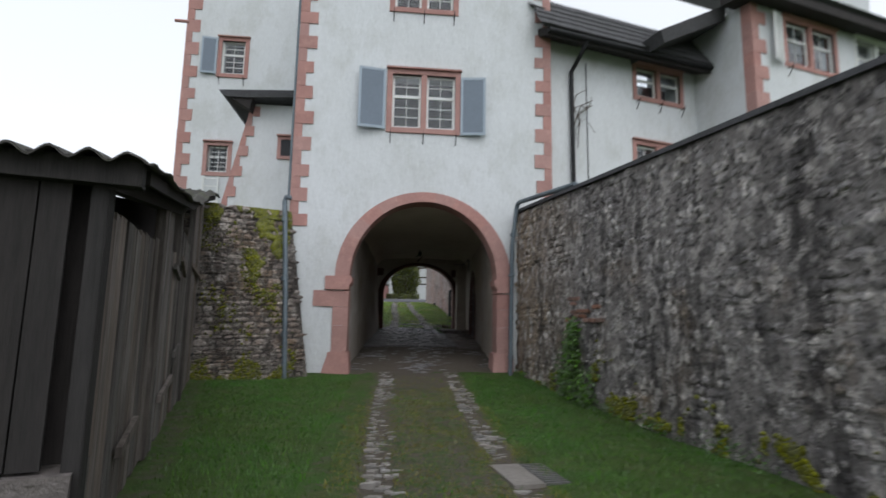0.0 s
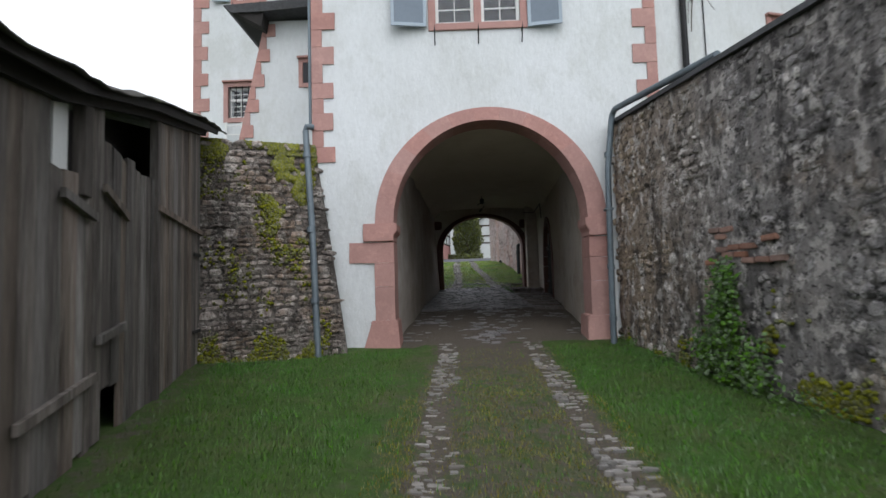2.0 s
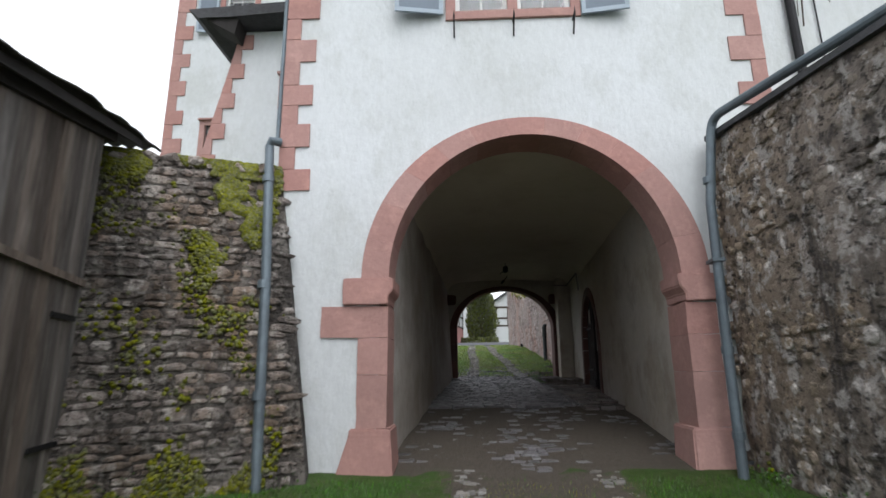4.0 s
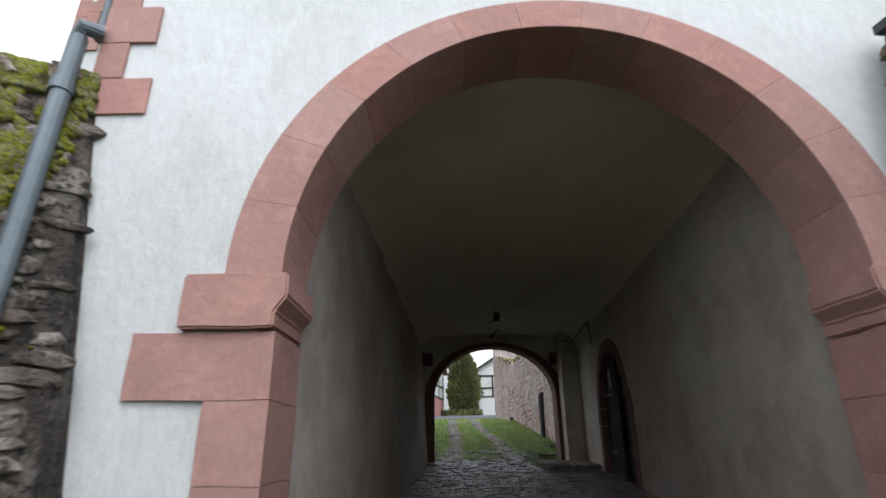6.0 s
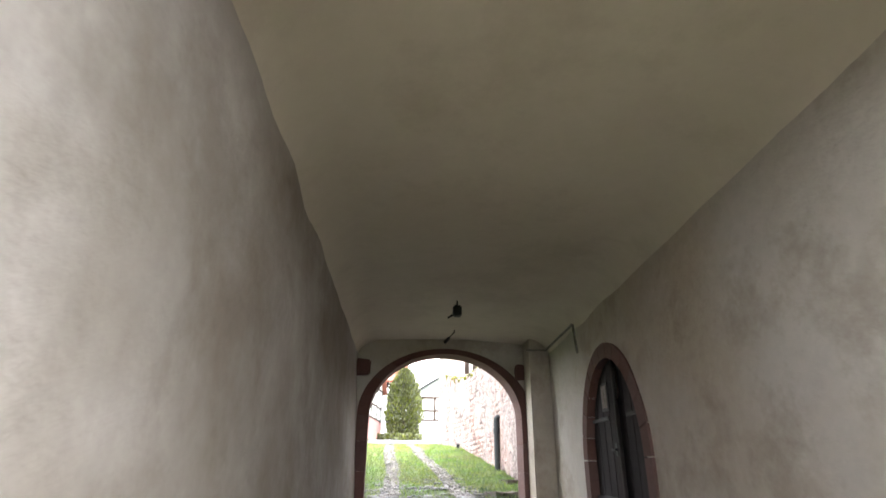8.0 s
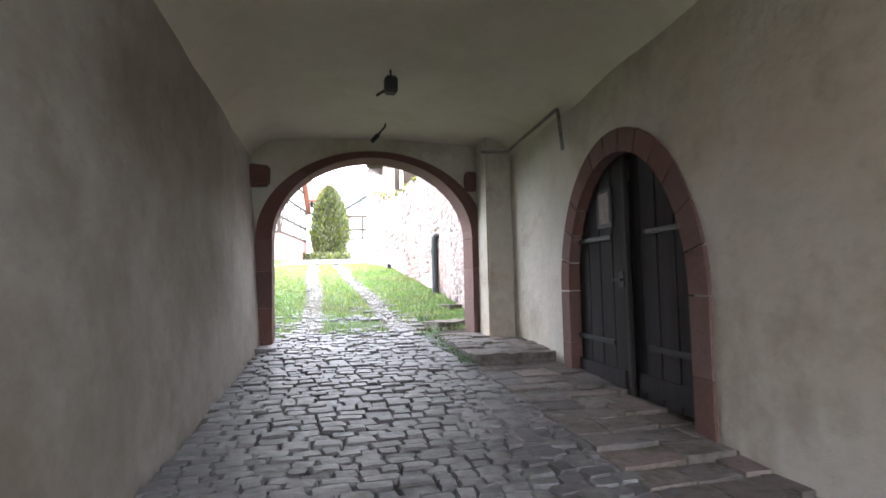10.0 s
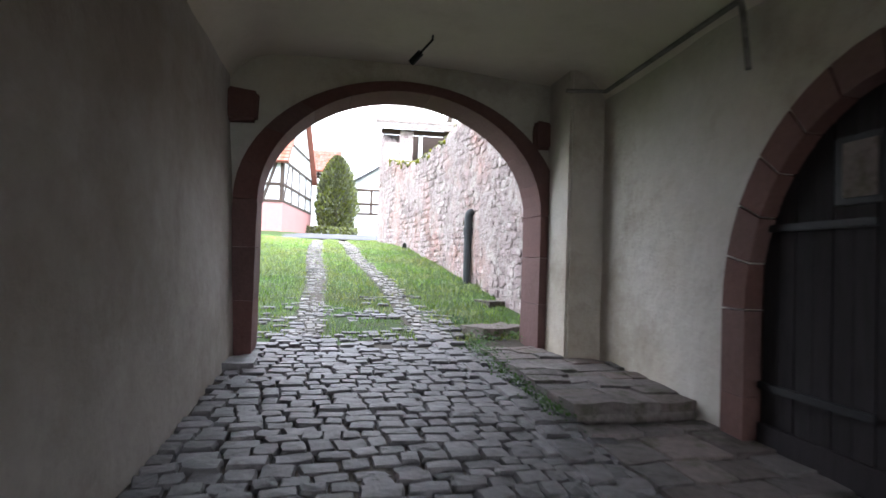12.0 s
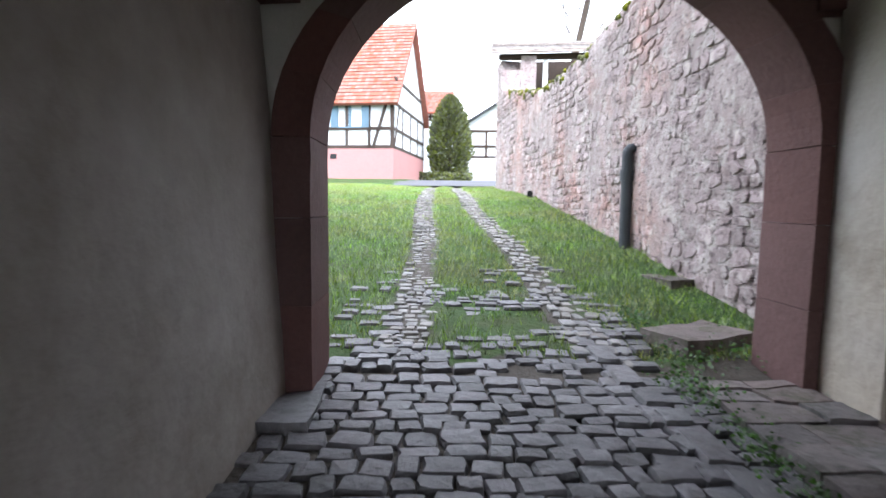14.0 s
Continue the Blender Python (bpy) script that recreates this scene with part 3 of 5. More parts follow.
# left pier of the arch: base, shaft, side block, impost
def pier(ins, out, base_out, base_in, imp_out, imp_in):
    lo, hi = sorted((ins, out))
    rough_block([(lo, hi, -0.022, 0.55, 0.80, 1.42)], tower, "pier_stone", SANDSTONE, 0.011)
    rough_block([(lo, hi, -0.024, 0.55, 1.425, 1.86)], tower, "pier_stone", SANDSTONE, 0.011)
    bm = prism([(imp_out, 2.262), (ins, 2.262), (ins, 2.36), (imp_in, 2.45), (imp_in, 2.60), (imp_out, 2.60)], -0.075, 0.55)
    bmesh.ops.recalc_face_normals(bm, faces=bm.faces)
    bmesh.ops.bevel(bm, geom=bm.edges[:], offset=0.014, segments=2, affect="EDGES")
    bmesh.ops.subdivide_edges(bm, edges=[e for e in bm.edges if e.calc_length() > 0.12], cuts=3, use_grid_fill=True)
    for v in bm.verts:
        v.co += 0.012 * noise.noise_vector(v.co * 5.0)
    part("impost", bm, SANDSTONE, tower)
    b0, b1 = sorted((base_out, base_in))
    bm = bmesh.new()
    t0, t1 = min(lo, hi) - 0.08, max(lo, hi) + 0.05
    vs = [(b0, -0.14, -0.2), (b1, -0.14, -0.2), (b1, 0.55, -0.2), (b0, 0.55, -0.2), (t0, -0.05, 0.72), (t1, -0.05, 0.72), (t1, 0.55, 0.72), (t0, 0.55, 0.72),
          (t0, -0.05, 0.797), (t1, -0.05, 0.797), (t1, 0.55, 0.797), (t0, 0.55, 0.797)]
    bv = [bm.verts.new(p) for p in vs]
    for l in (0, 4):
        for i in range(4):
            bm.faces.new((bv[l + i], bv[l + (i + 1) % 4], bv[l + 4 + (i + 1) % 4], bv[l + 4 + i]))
    bm.faces.new(bv[3::-1]), bm.faces.new(bv[8:])
    bmesh.ops.bevel(bm, geom=bm.edges[:], offset=0.02, segments=2, affect="EDGES")
    part("pier_base", bm, SANDSTONE, tower)


pier(-2.25, -2.62, -2.98, -2.12, -2.82, -2.19)
rough_block([(-3.09, -2.252, -0.026, 0.55, 1.865, 2.25)], tower, "pier_stone", SANDSTONE, 0.011)
pier(1.37, 1.74, 1.80, 1.24, 1.80, 1.31)
rough_block([(1.372, 1.74, -0.024, 0.55, 1.865, 2.25)], tower, "pier_stone", SANDSTONE, 0.011)


def quoins(parent, u, side, z0, z1, step, mat, v=-0.02, depth=0.3, long=0.42, short=0.2, seed=1, lean=0.0):
    """Corner stones, long and short in turn; side +1 runs towards +u from the corner."""
    rnd = random.Random(seed)
    z, k = z0, 0
    while z < z1:
        h = step * rnd.uniform(0.88, 1.12)
        w = (long if k % 2 == 0 else short) * rnd.uniform(0.92, 1.08)
        uu = u + lean * (z - z0)
        a, b = sorted((uu - 0.012 * side, uu + side * w))
        rough_block([(a, b, v - 0.004 * (k % 3), depth, z + 0.003, z + h - 0.003)], parent, "corner_stone", mat, 0.004)
        z += h
        k += 1


quoins(tower, UL, 1, 3.79, TOP, 0.325, SANDSTONE, seed=3)
quoins(tower, UR, -1, 0.2, TOP, 0.33, SANDSTONE, seed=4)


def window(parent, u0, u1, z0, z1, lights=2, cols=2, rows=(2, 3), v=0.0, surround=0.14, label="", transom=True, hooks=3, stone=SANDSTONE, name="window"):
    """A stone-framed window with white sashes, panes and iron hooks; u and z bound the opening."""
    rim = stone
    s = surround
    specs = [(u0 - s, u0, v - 0.03, v + 0.25, z0 - s, z1 + s), (u1, u1 + s, v - 0.03, v + 0.25, z0 - s, z1 + s),
             (u0, u1, v - 0.03, v + 0.25, z1, z1 + s), (u0, u1, v - 0.04, v + 0.25, z0 - s, z0)]
    lw = (u1 - u0) / lights
    for i in range(1, lights):
        specs.append((u0 + i * lw - 0.07, u0 + i * lw + 0.07, v - 0.025, v + 0.2, z0, z1))
    win = part(name, boxes(*specs, bevel=0.008), rim, parent, label)
    part("window_ledge", boxes((u0 - s - 0.02, u1 + s + 0.02, v - 0.10, v, z1 + s - 0.01, z1 + s + 0.04), bevel=0.008), rim, win)
    for i in range(lights):
        a = u0 + i * lw + (0.07 if i else 0.0)
        b = u0 + (i + 1) * lw - (0.07 if i < lights - 1 else 0.0)
        bars = [(a, a + 0.06, v + 0.08, v + 0.13, z0, z1), (b - 0.06, b, v + 0.08, v + 0.13, z0, z1), (a, b, v + 0.08, v + 0.13, z0, z0 + 0.07), (a, b, v + 0.08, v + 0.13, z1 - 0.06, z1)]
        zt = z0 + (z1 - z0) * 0.6
        spans = [(z0 + 0.07, zt - 0.035, rows[1]), (zt + 0.035, z1 - 0.06, rows[0])] if transom else [(z0 + 0.07, z1 - 0.06, rows[0])]
        if transom:
            bars.append((a, b, v + 0.07, v + 0.13, zt - 0.035, zt + 0.035))
        for c in range(1, cols):
            m = a + 0.06 + (b - a - 0.12) * c / cols
            bars.append((m - 0.009, m + 0.009, v + 0.09, v + 0.12, z0, z1))
        for s0, s1, n in spans:
            for r in range(1, n):
                m = s0 + (s1 - s0) * r / n
                bars.append((a, b, v + 0.092, v + 0.118, m - 0.009, m + 0.009))
        part("sash", boxes(*bars), WHITE, win, "white painted sash with glazing bars")
        pane = part("pane", boxes((a + 0.03, b - 0.03, v + 0.1, v + 0.106, z0 + 0.03, z1 - 0.03)), GLASS, win)
        pane.visible_shadow = False
    for i in range(hooks):
        m = u0 - 0.02 + (u1 - u0 + 0.04) * i / max(1, hooks - 1)
        part("hook", tube([(m, v, z0 - s - 0.05), (m, v - 0.16, z0 - s - 0.03), (m, v - 0.17, z0 - s + 0.06), (m, v - 0.16, z0 - s - 0.03), (m, v - 0.01, z0 - s - 0.28)], 0.012, 6), IRON, win)
    return win


def shutter(win, u0, z0, w, h, swing, v=-0.06):
    """A board leaf with a paler rim, hung beside the window and standing a little off the wall."""
    bm = boxes((0.0, w, 0, 0.03, 0, 0.07), (0, w, 0, 0.03, h - 0.07, h), (0, 0.06, 0, 0.03, 0.07, h - 0.07), (w - 0.06, w, 0, 0.03, 0.07, h - 0.07), bevel=0.004)
    rim = part("shutter", bm, SHUTTER_RIM, win, "blue-grey wooden shutter folded back on the wall")
    rim.matrix_basis = pose(u0, v, z0, 0, 0, swing)
    part("shutter_board", boxes((0.06, w - 0.06, 0.008, 0.022, 0.07, h - 0.07)), SHUTTER, rim)


w1 = window(tower, -1.36, 0.26, 6.42, 7.86, label="double stone-framed window with white sashes and open blue-grey shutters")
shutter(w1, 0.40, 6.28, 0.64, 1.56, -8, v=-0.07)
shutter(w1, -2.20, 6.34, 0.68, 1.60, 10, v=-0.20)
window(tower, -1.36, 0.18, 9.72, 11.2, label="double stone-framed window high on the tower")

# ---- tunnel passage ----
def left_u(v, z):
    return -2.285 + 0.0505 * v - 0.05 * (z - 1.0) * v / 11


def right_u(v):
    return 1.42 + 0.066 * v


CEIL_Z = 4.40


def tunnel_left():
    vs, fs, nz, nv = [], [], 14, 45
    prof = [i / nz for i in range(nz + 1)]
    for j in range(nv + 1):
        v = 0.56 + (10.95 - 0.56) * j / nv
        for p in prof:
            z = -0.2 + (4.75 + 0.2) * p
            u = left_u(v, z) + 0.025 * noise.noise((v * 1.2, z * 1.2, 1))
            vs.append((u, v, z))
    for j in range(nv):
        for i in range(nz):
            a = j * (nz + 1) + i
            fs.append((a, a + 1, a + nz + 2, a + nz + 1))
    n = len(vs)
    vs += [(x - 0.5, y, z) for x, y, z in vs]
    fs += [tuple(q + n for q in f[::-1]) for f in fs]
    for j in (0, nv):
        b = len(vs)
        vs += vs[j * (nz + 1):(j + 1) * (nz + 1)] + vs[j * (nz + 1) + n:(j + 1) * (nz + 1) + n]
        fs += [(b + i, b + i + 1, b + i + nz + 2, b + i + nz + 1) for i in range(nz)]
    ob = part("wall_left", (vs, [], fs), PLASTER_LEFT, None, "", smooth=True)
    ob.matrix_world = TUNNEL
    tagged(ob, "stained off-white plaster wall of the gate passage", "wall", kind="structure")


DOOR_V, DOOR_W, DOOR_SPRING, DOOR_H = 7.19, 1.11, 1.95, 1.38


def tunnel_right():
    """Right passage wall with an arched doorway through it."""
    vs, fs = [], []
    def add(v, z, back):
        vs.append((right_u(v) + (0.5 if back else 0.025 * noise.noise((v * 1.2, z * 1.2, 9))), v, z))
        return len(vs) - 1
    cols = sorted({*np.round(np.arange(0.56, 10.96, 0.26), 3), *[round(p[0], 3) for p in arch_points(DOOR_V, DOOR_W, DOOR_H, DOOR_SPRING, 20)]})
    def bottom(v):
        k = (v - DOOR_V) / DOOR_W
        return -0.2 if abs(k) > 1.0005 else DOOR_SPRING + DOOR_H * math.sqrt(max(0, 1 - k * k))
    for a, b in zip(cols, cols[1:]):
        inside = a >= DOOR_V - DOOR_W - 0.002 and b <= DOOR_V + DOOR_W + 0.002
        za, zb = (bottom(a), bottom(b)) if inside else (-0.2, -0.2)
        for back in (False, True):
            for i in range(10):
                q = [add(a, za + (4.75 - za) * i / 10, back), add(b, zb + (4.75 - zb) * i / 10, back), add(b, zb + (4.75 - zb) * (i + 1) / 10, back), add(a, za + (4.75 - za) * (i + 1) / 10, back)]
                fs.append(tuple(q))
        if inside:
            fs.append((add(a, za, False), add(b, zb, False), add(b, zb, True), add(a, za, True)))
    bm = bmesh.new()
    me = bpy.data.meshes.new("t")
    me.from_pydata(vs, [], fs)
    bm.from_mesh(me)
    bmesh.ops.remove_doubles(bm, verts=bm.verts, dist=0.001)
    bpy.data.meshes.remove(me)
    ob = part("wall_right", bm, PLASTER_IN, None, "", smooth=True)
    ob.matrix_world = TUNNEL
    tagged(ob, "off-white plaster passage wall with an arched gateway in it", "wall", kind="structure")


def tunnel_ceiling():
    """A nearly flat ceiling whose edges curve down into the walls."""
    vs, fs, nv, cove, flat = [], [], 40, 8, 16
    nu = 2 * cove + flat
    for j in range(nv + 1):
        v = 0.30 + (11.0 - 0.30) * j / nv
        zc, rad = CEIL_Z + 0.12 - 0.014 * v, 0.58
        lo, hi = left_u(v, 4.1) - 0.07, right_u(v) + 0.07
        row = [(lo + rad * (1 - math.cos(a)), zc - rad * (1 - math.sin(a))) for a in (math.pi / 2 * i / cove for i in range(cove))]
        row += [(lo + rad + (hi - lo - 2 * rad) * i / flat, zc + 0.05 * math.sin(math.pi * i / flat)) for i in range(flat + 1)]
        row += [(hi - rad * (1 - math.cos(a)), zc - rad * (1 - math.sin(a))) for a in (math.pi / 2 * (cove - 1 - i) / cove for i in range(cove))]
        vs += [(u + 0.01 * noise.noise((u, v, 5)), v, z + 0.015 * noise.noise((u, v * 0.7, 3))) for u, z in row]
    for j in range(nv):
        for i in range(nu):
            a = j * (nu + 1) + i
            fs.append((a, a + nu + 1, a + nu + 2, a + 1))
    n = len(vs)
    vs += [(x, y, z + 0.12) for x, y, z in vs]
    fs += [tuple(q + n for q in f[::-1]) for f in fs]
    ob = part("ceiling", (vs, [], fs), CEILING, None, "", smooth=True)
    ob.matrix_world = TUNNEL
    tagged(ob, "smooth yellowish plaster ceiling with rounded edges", "ceiling", kind="structure")


tunnel_left(), tunnel_right(), tunnel_ceiling()

# far end of the passage
FC, FW, FH, FSPRING = 0.01, 1.58, 1.29, 2.80
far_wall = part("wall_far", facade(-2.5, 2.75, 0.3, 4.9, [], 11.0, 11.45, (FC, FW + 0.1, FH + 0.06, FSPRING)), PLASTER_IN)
far_wall.matrix_world = TUNNEL
tagged(far_wall, "plastered end wall of the passage around the far arch", "wall", kind="structure")
far_arch = empty("far_archway", TUNNEL, "dark red sandstone archway at the far end of the passage", "archway", kind="structure")
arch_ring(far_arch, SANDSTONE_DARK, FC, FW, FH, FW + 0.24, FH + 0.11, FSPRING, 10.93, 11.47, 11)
for s in (-1, 1):
    for z0, z1 in ((1.12, 1.75), (1.755, 2.3), (2.305, 2.795)):
        a, b = sorted((FC + s * FW, FC + s * (FW + 0.24)))
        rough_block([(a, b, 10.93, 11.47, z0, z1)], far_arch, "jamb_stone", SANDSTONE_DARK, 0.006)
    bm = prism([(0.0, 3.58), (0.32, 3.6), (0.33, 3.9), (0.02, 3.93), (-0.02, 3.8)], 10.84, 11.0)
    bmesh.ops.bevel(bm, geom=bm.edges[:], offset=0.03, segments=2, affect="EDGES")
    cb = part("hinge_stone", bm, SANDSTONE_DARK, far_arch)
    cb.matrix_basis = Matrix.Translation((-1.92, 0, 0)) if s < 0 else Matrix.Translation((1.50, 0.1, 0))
rough_block([(-1.98, -1.50, 10.45, 11.1, 1.0, 1.21)], far_arch, "kerb_stone", COBBLE, 0.03)
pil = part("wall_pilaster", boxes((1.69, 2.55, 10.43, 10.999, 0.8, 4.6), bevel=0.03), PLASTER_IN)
pil.matrix_world = TUNNEL
tagged(pil, "plastered pilaster beside the far arch", "pilaster", kind="structure")


def passage_gate():
    gate = empty("double_gate", TUNNEL, "closed arched double gate of dark weathered boards in a sandstone frame", "gate")
    for k in range(13):
        a0, a1 = math.pi * k / 13 + 0.006, math.pi * (k + 1) / 13 - 0.006
        bm = bmesh.new()
        pts = [(w, h, a) for w, h, order in ((DOOR_W - 0.02, DOOR_H - 0.02, 1), (DOOR_W + 0.2, DOOR_H + 0.2, -1)) for a in ((a0, (a0 + a1) / 2, a1)[::order])]
        poly = [(DOOR_V - w * math.cos(a), DOOR_SPRING + h * math.sin(a)) for w, h, a in pts]
        bm = prism(poly, -0.03, 0.25, axis="x")
        for v in bm.verts:
            v.co.x += right_u(v.co.y)
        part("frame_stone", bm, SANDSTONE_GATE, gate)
    for s in (-1, 1):
        a, b = sorted((DOOR_V + s * (DOOR_W - 0.02), DOOR_V + s * (DOOR_W + 0.2)))
        for z0, z1 in ((0.7, 1.35), (1.355, 1.945)):
            bm = boxes((-0.03, 0.25, a, b, z0, z1))
            for v in bm.verts:
                v.co.x += right_u(v.co.y)
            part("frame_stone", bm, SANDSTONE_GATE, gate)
    for s in (-1, 1):
        leaf = None
        n = 8
        for i in range(n):
            a = DOOR_V + s * (0.012 + (DOOR_W - 0.05) * i / n)
            b = DOOR_V + s * (0.004 + (DOOR_W - 0.05) * (i + 1) / n)
            def crown(v):
                k = min(1.0, abs(v - DOOR_V) / DOOR_W)
                return DOOR_SPRING + DOOR_H * math.sqrt(1 - k * k) - 0.01
            off = (0.10 if s > 0 else 0.17) + (0.005 if i % 2 else 0)
            bm = prism([(a, 0.95), (b, 0.95), (b, crown(b)), ((a + b) / 2, crown((a + b) / 2)), (a, crown(a))], off, off + 0.05, axis="x")
            for v in bm.verts:
                v.co.x += right_u(v.co.y)
            part("board", bm, GATE, gate)
        back = 0.0 if s > 0 else 0.07
        for name, z, h, far, mat in (("rail", 1.02, 0.17, 0.08, GATE), ("strap_hinge", 1.42, 0.05, 0.25, IRON), ("strap_hinge", 2.49, 0.05, 0.25, IRON)):
            a, b = sorted((DOOR_V + s * (0.06 if h > 0.1 else far), DOOR_V + s * (DOOR_W - 0.04)))
            bm = boxes((0.068 + back, 0.099 + back, a, b, z, z + h), bevel=0.006)
            for v in bm.verts:
                v.co.x += right_u(v.co.y)
            part(name, bm, mat, gate)
    # near-black strip painted as the shaded slot between the two leaves
    bm = boxes((0.085, 0.135, DOOR_V - 0.035, DOOR_V + 0.035, 0.95, 3.3), bevel=0.01)
    for v in bm.verts:
        v.co.x += right_u(v.co.y)
    part("cover_strip", bm, DARKWOOD, gate)
    for name, mat, spec in (("hatch_frame", IRON, (0.078, 0.099, DOOR_V + 0.22, DOOR_V + 0.52, 2.62, 3.02)), ("hatch", FLAG, (0.066, 0.079, DOOR_V + 0.25, DOOR_V + 0.46, 2.66, 2.98)),
                            ("lock_plate", IRON, (0.085, 0.099, DOOR_V + 0.05, DOOR_V + 0.14, 2.0, 2.16)), ("latch", IRON, (0.05, 0.086, DOOR_V + 0.06, DOOR_V + 0.22, 2.06, 2.09))):
        bm = boxes(spec, bevel=0.004)
        for v in bm.verts:
            v.co.x += right_u(v.co.y)
        part(name, bm, mat, gate)
    # near-black sheet carries the shade behind the gate leaves
    part("room_behind", boxes((right_u(DOOR_V) + 0.52, right_u(DOOR_V) + 0.6, DOOR_V - 2, DOOR_V + 2, 0.3, 3.8)), DARK, gate)


passage_gate()

# ---- rubble walls ----
STONES = stone_library(16, 5, sides=7, jitter=0.3, inset=0.22, proud=0.4, square=0.75, rough=0.07)
COBS = stone_library(24, 23, sides=8, jitter=0.2, inset=0.11, proud=0.55, square=0.9, rough=0.04, flat=0.78)
BLOCKS = stone_library(20, 29, sides=9, jitter=0.3, inset=0.13, proud=0.45, square=0.92, rough=0.07, flat=0.6)
FLATS = stone_library(14, 8, sides=8, jitter=0.16, inset=0.10, proud=0.5, square=0.86, rough=0.02, flat=0.85)


def moss_wall():
    m = pose(-5.9, 10.12, 0, 0, 0, 30)
    wall = empty("old_stone_wall", m, "leaning coursed rubble wall with moss along its top beside the shed", "wall", kind="structure")
    end = lambda z: 3.41 - 0.115 * z
    bm = bmesh.new()
    nz = 12
    rows = []
    for i in range(nz + 1):
        z = -0.3 + 4.32 * i / nz
        rows.append([bm.verts.new(p) for p in ((0, 0.17 * z, z), (end(z), 0.17 * z, z), (end(z) + 0.25, 1.3, z), (0, 1.3, z))])
    for a, b in zip(rows, rows[1:]):
        for k in range(4):
            bm.faces.new((a[k], a[(k + 1) % 4], b[(k + 1) % 4], b[k]))
    bm.faces.new(rows[-1])
    part("mortar_core", bm, BROWN_MORTAR, wall)
    rnd = random.Random(11)
    pl = [q for q in rubble_places(3.4, -0.05, lambda x: 4.08, rnd, (0.07, 0.16), (0.12, 0.40), 0.008, 0.07, 0.17, start=0.4) if q.translation.x < end(q.translation.z) - 0.02]
    pl.sort(key=lambda q: -q.translation.x)
    pieces("stone", "more_stones", (BROWN_RUBBLE, BROWN_RUBBLE_ST), BLOCKS, pl, wall)
    caps = []
    for i in range(9):
        caps.append(pose(0.5 + i * 0.28, 0.17 * 3.93 + 0.1 + rnd.uniform(-0.03, 0.05), 4.03 + rnd.uniform(-0.03, 0.05), rnd.uniform(-8, 8), 0, rnd.uniform(-10, 10)) @ Matrix.Diagonal((0.3, 0.4, 0.16, 1)))
    pieces("cap_stone", "more_caps", (BROWN_RUBBLE, BROWN_RUBBLE_ST), STONES, caps, wall)
    # moss cushions: thick along the top, in a streak down the face, thin elsewhere
    pts = []
    for _ in range(26000):
        k = rnd.random()
        if k < 0.3:
            q, z = rnd.uniform(0.3, 2.95), 4.12 - abs(rnd.gauss(0, 0.16))
        elif k < 0.8:
            q, z = rnd.gauss(2.42, 0.20), 4.10 - abs(rnd.gauss(0, 0.75))
        elif k < 0.92:
            q, z = rnd.uniform(0.4, 3.1), abs(rnd.gauss(0.25, 0.3))
        else:
            q, z = rnd.uniform(0.5, 2.9), rnd.uniform(0.3, 3.9)
        n_ = noise.noise((q * 2.2, z * 1.7, 2)) + 0.4 * noise.noise((q * 8, z * 8, 8)) + (0.25 if z > 3.9 else 0) + 0.5 * math.exp(-((q - 2.45) / 0.36) ** 2 - ((z - 3.65) / 0.5) ** 2)
        if 0.3 < q < end(z) and n_ > 0.10:
            pts.append((q, 0.17 * z - 0.026 - 0.03 * min(1.0, (n_ - 0.1) * 3), z, rnd.uniform(0.012, 0.034)))
    cushions("moss", pts, wall)


def cushions(name, pts, parent, squash=0.5):
    """Small domed cushions on a face that looks towards -y."""
    vs, fs = [], []
    for x, y, z, r in pts:
        b = len(vs)
        for k in range(6):
            a = math.tau * k / 6 + x * 7
            vs.append((x + r * math.cos(a), y + 0.02, z + r * math.sin(a)))
        for k in range(6):
            a = math.tau * k / 6 + x * 7
            vs.append((x + 0.65 * r * math.cos(a), y - r * squash * 0.7, z + 0.65 * r * math.sin(a)))
        vs.append((x, y - r * squash, z))
        fs += [(b + k, b + (k + 1) % 6, b + 6 + (k + 1) % 6, b + 6 + k) for k in range(6)] + [(b + 6 + k, b + 6 + (k + 1) % 6, b + 12) for k in range(6)]
    ob = part(name, (vs, [], fs), MOSS, parent, "olive green moss cushions", smooth=True)
    ob["kind"] = "stuff"
    return ob


moss_wall()


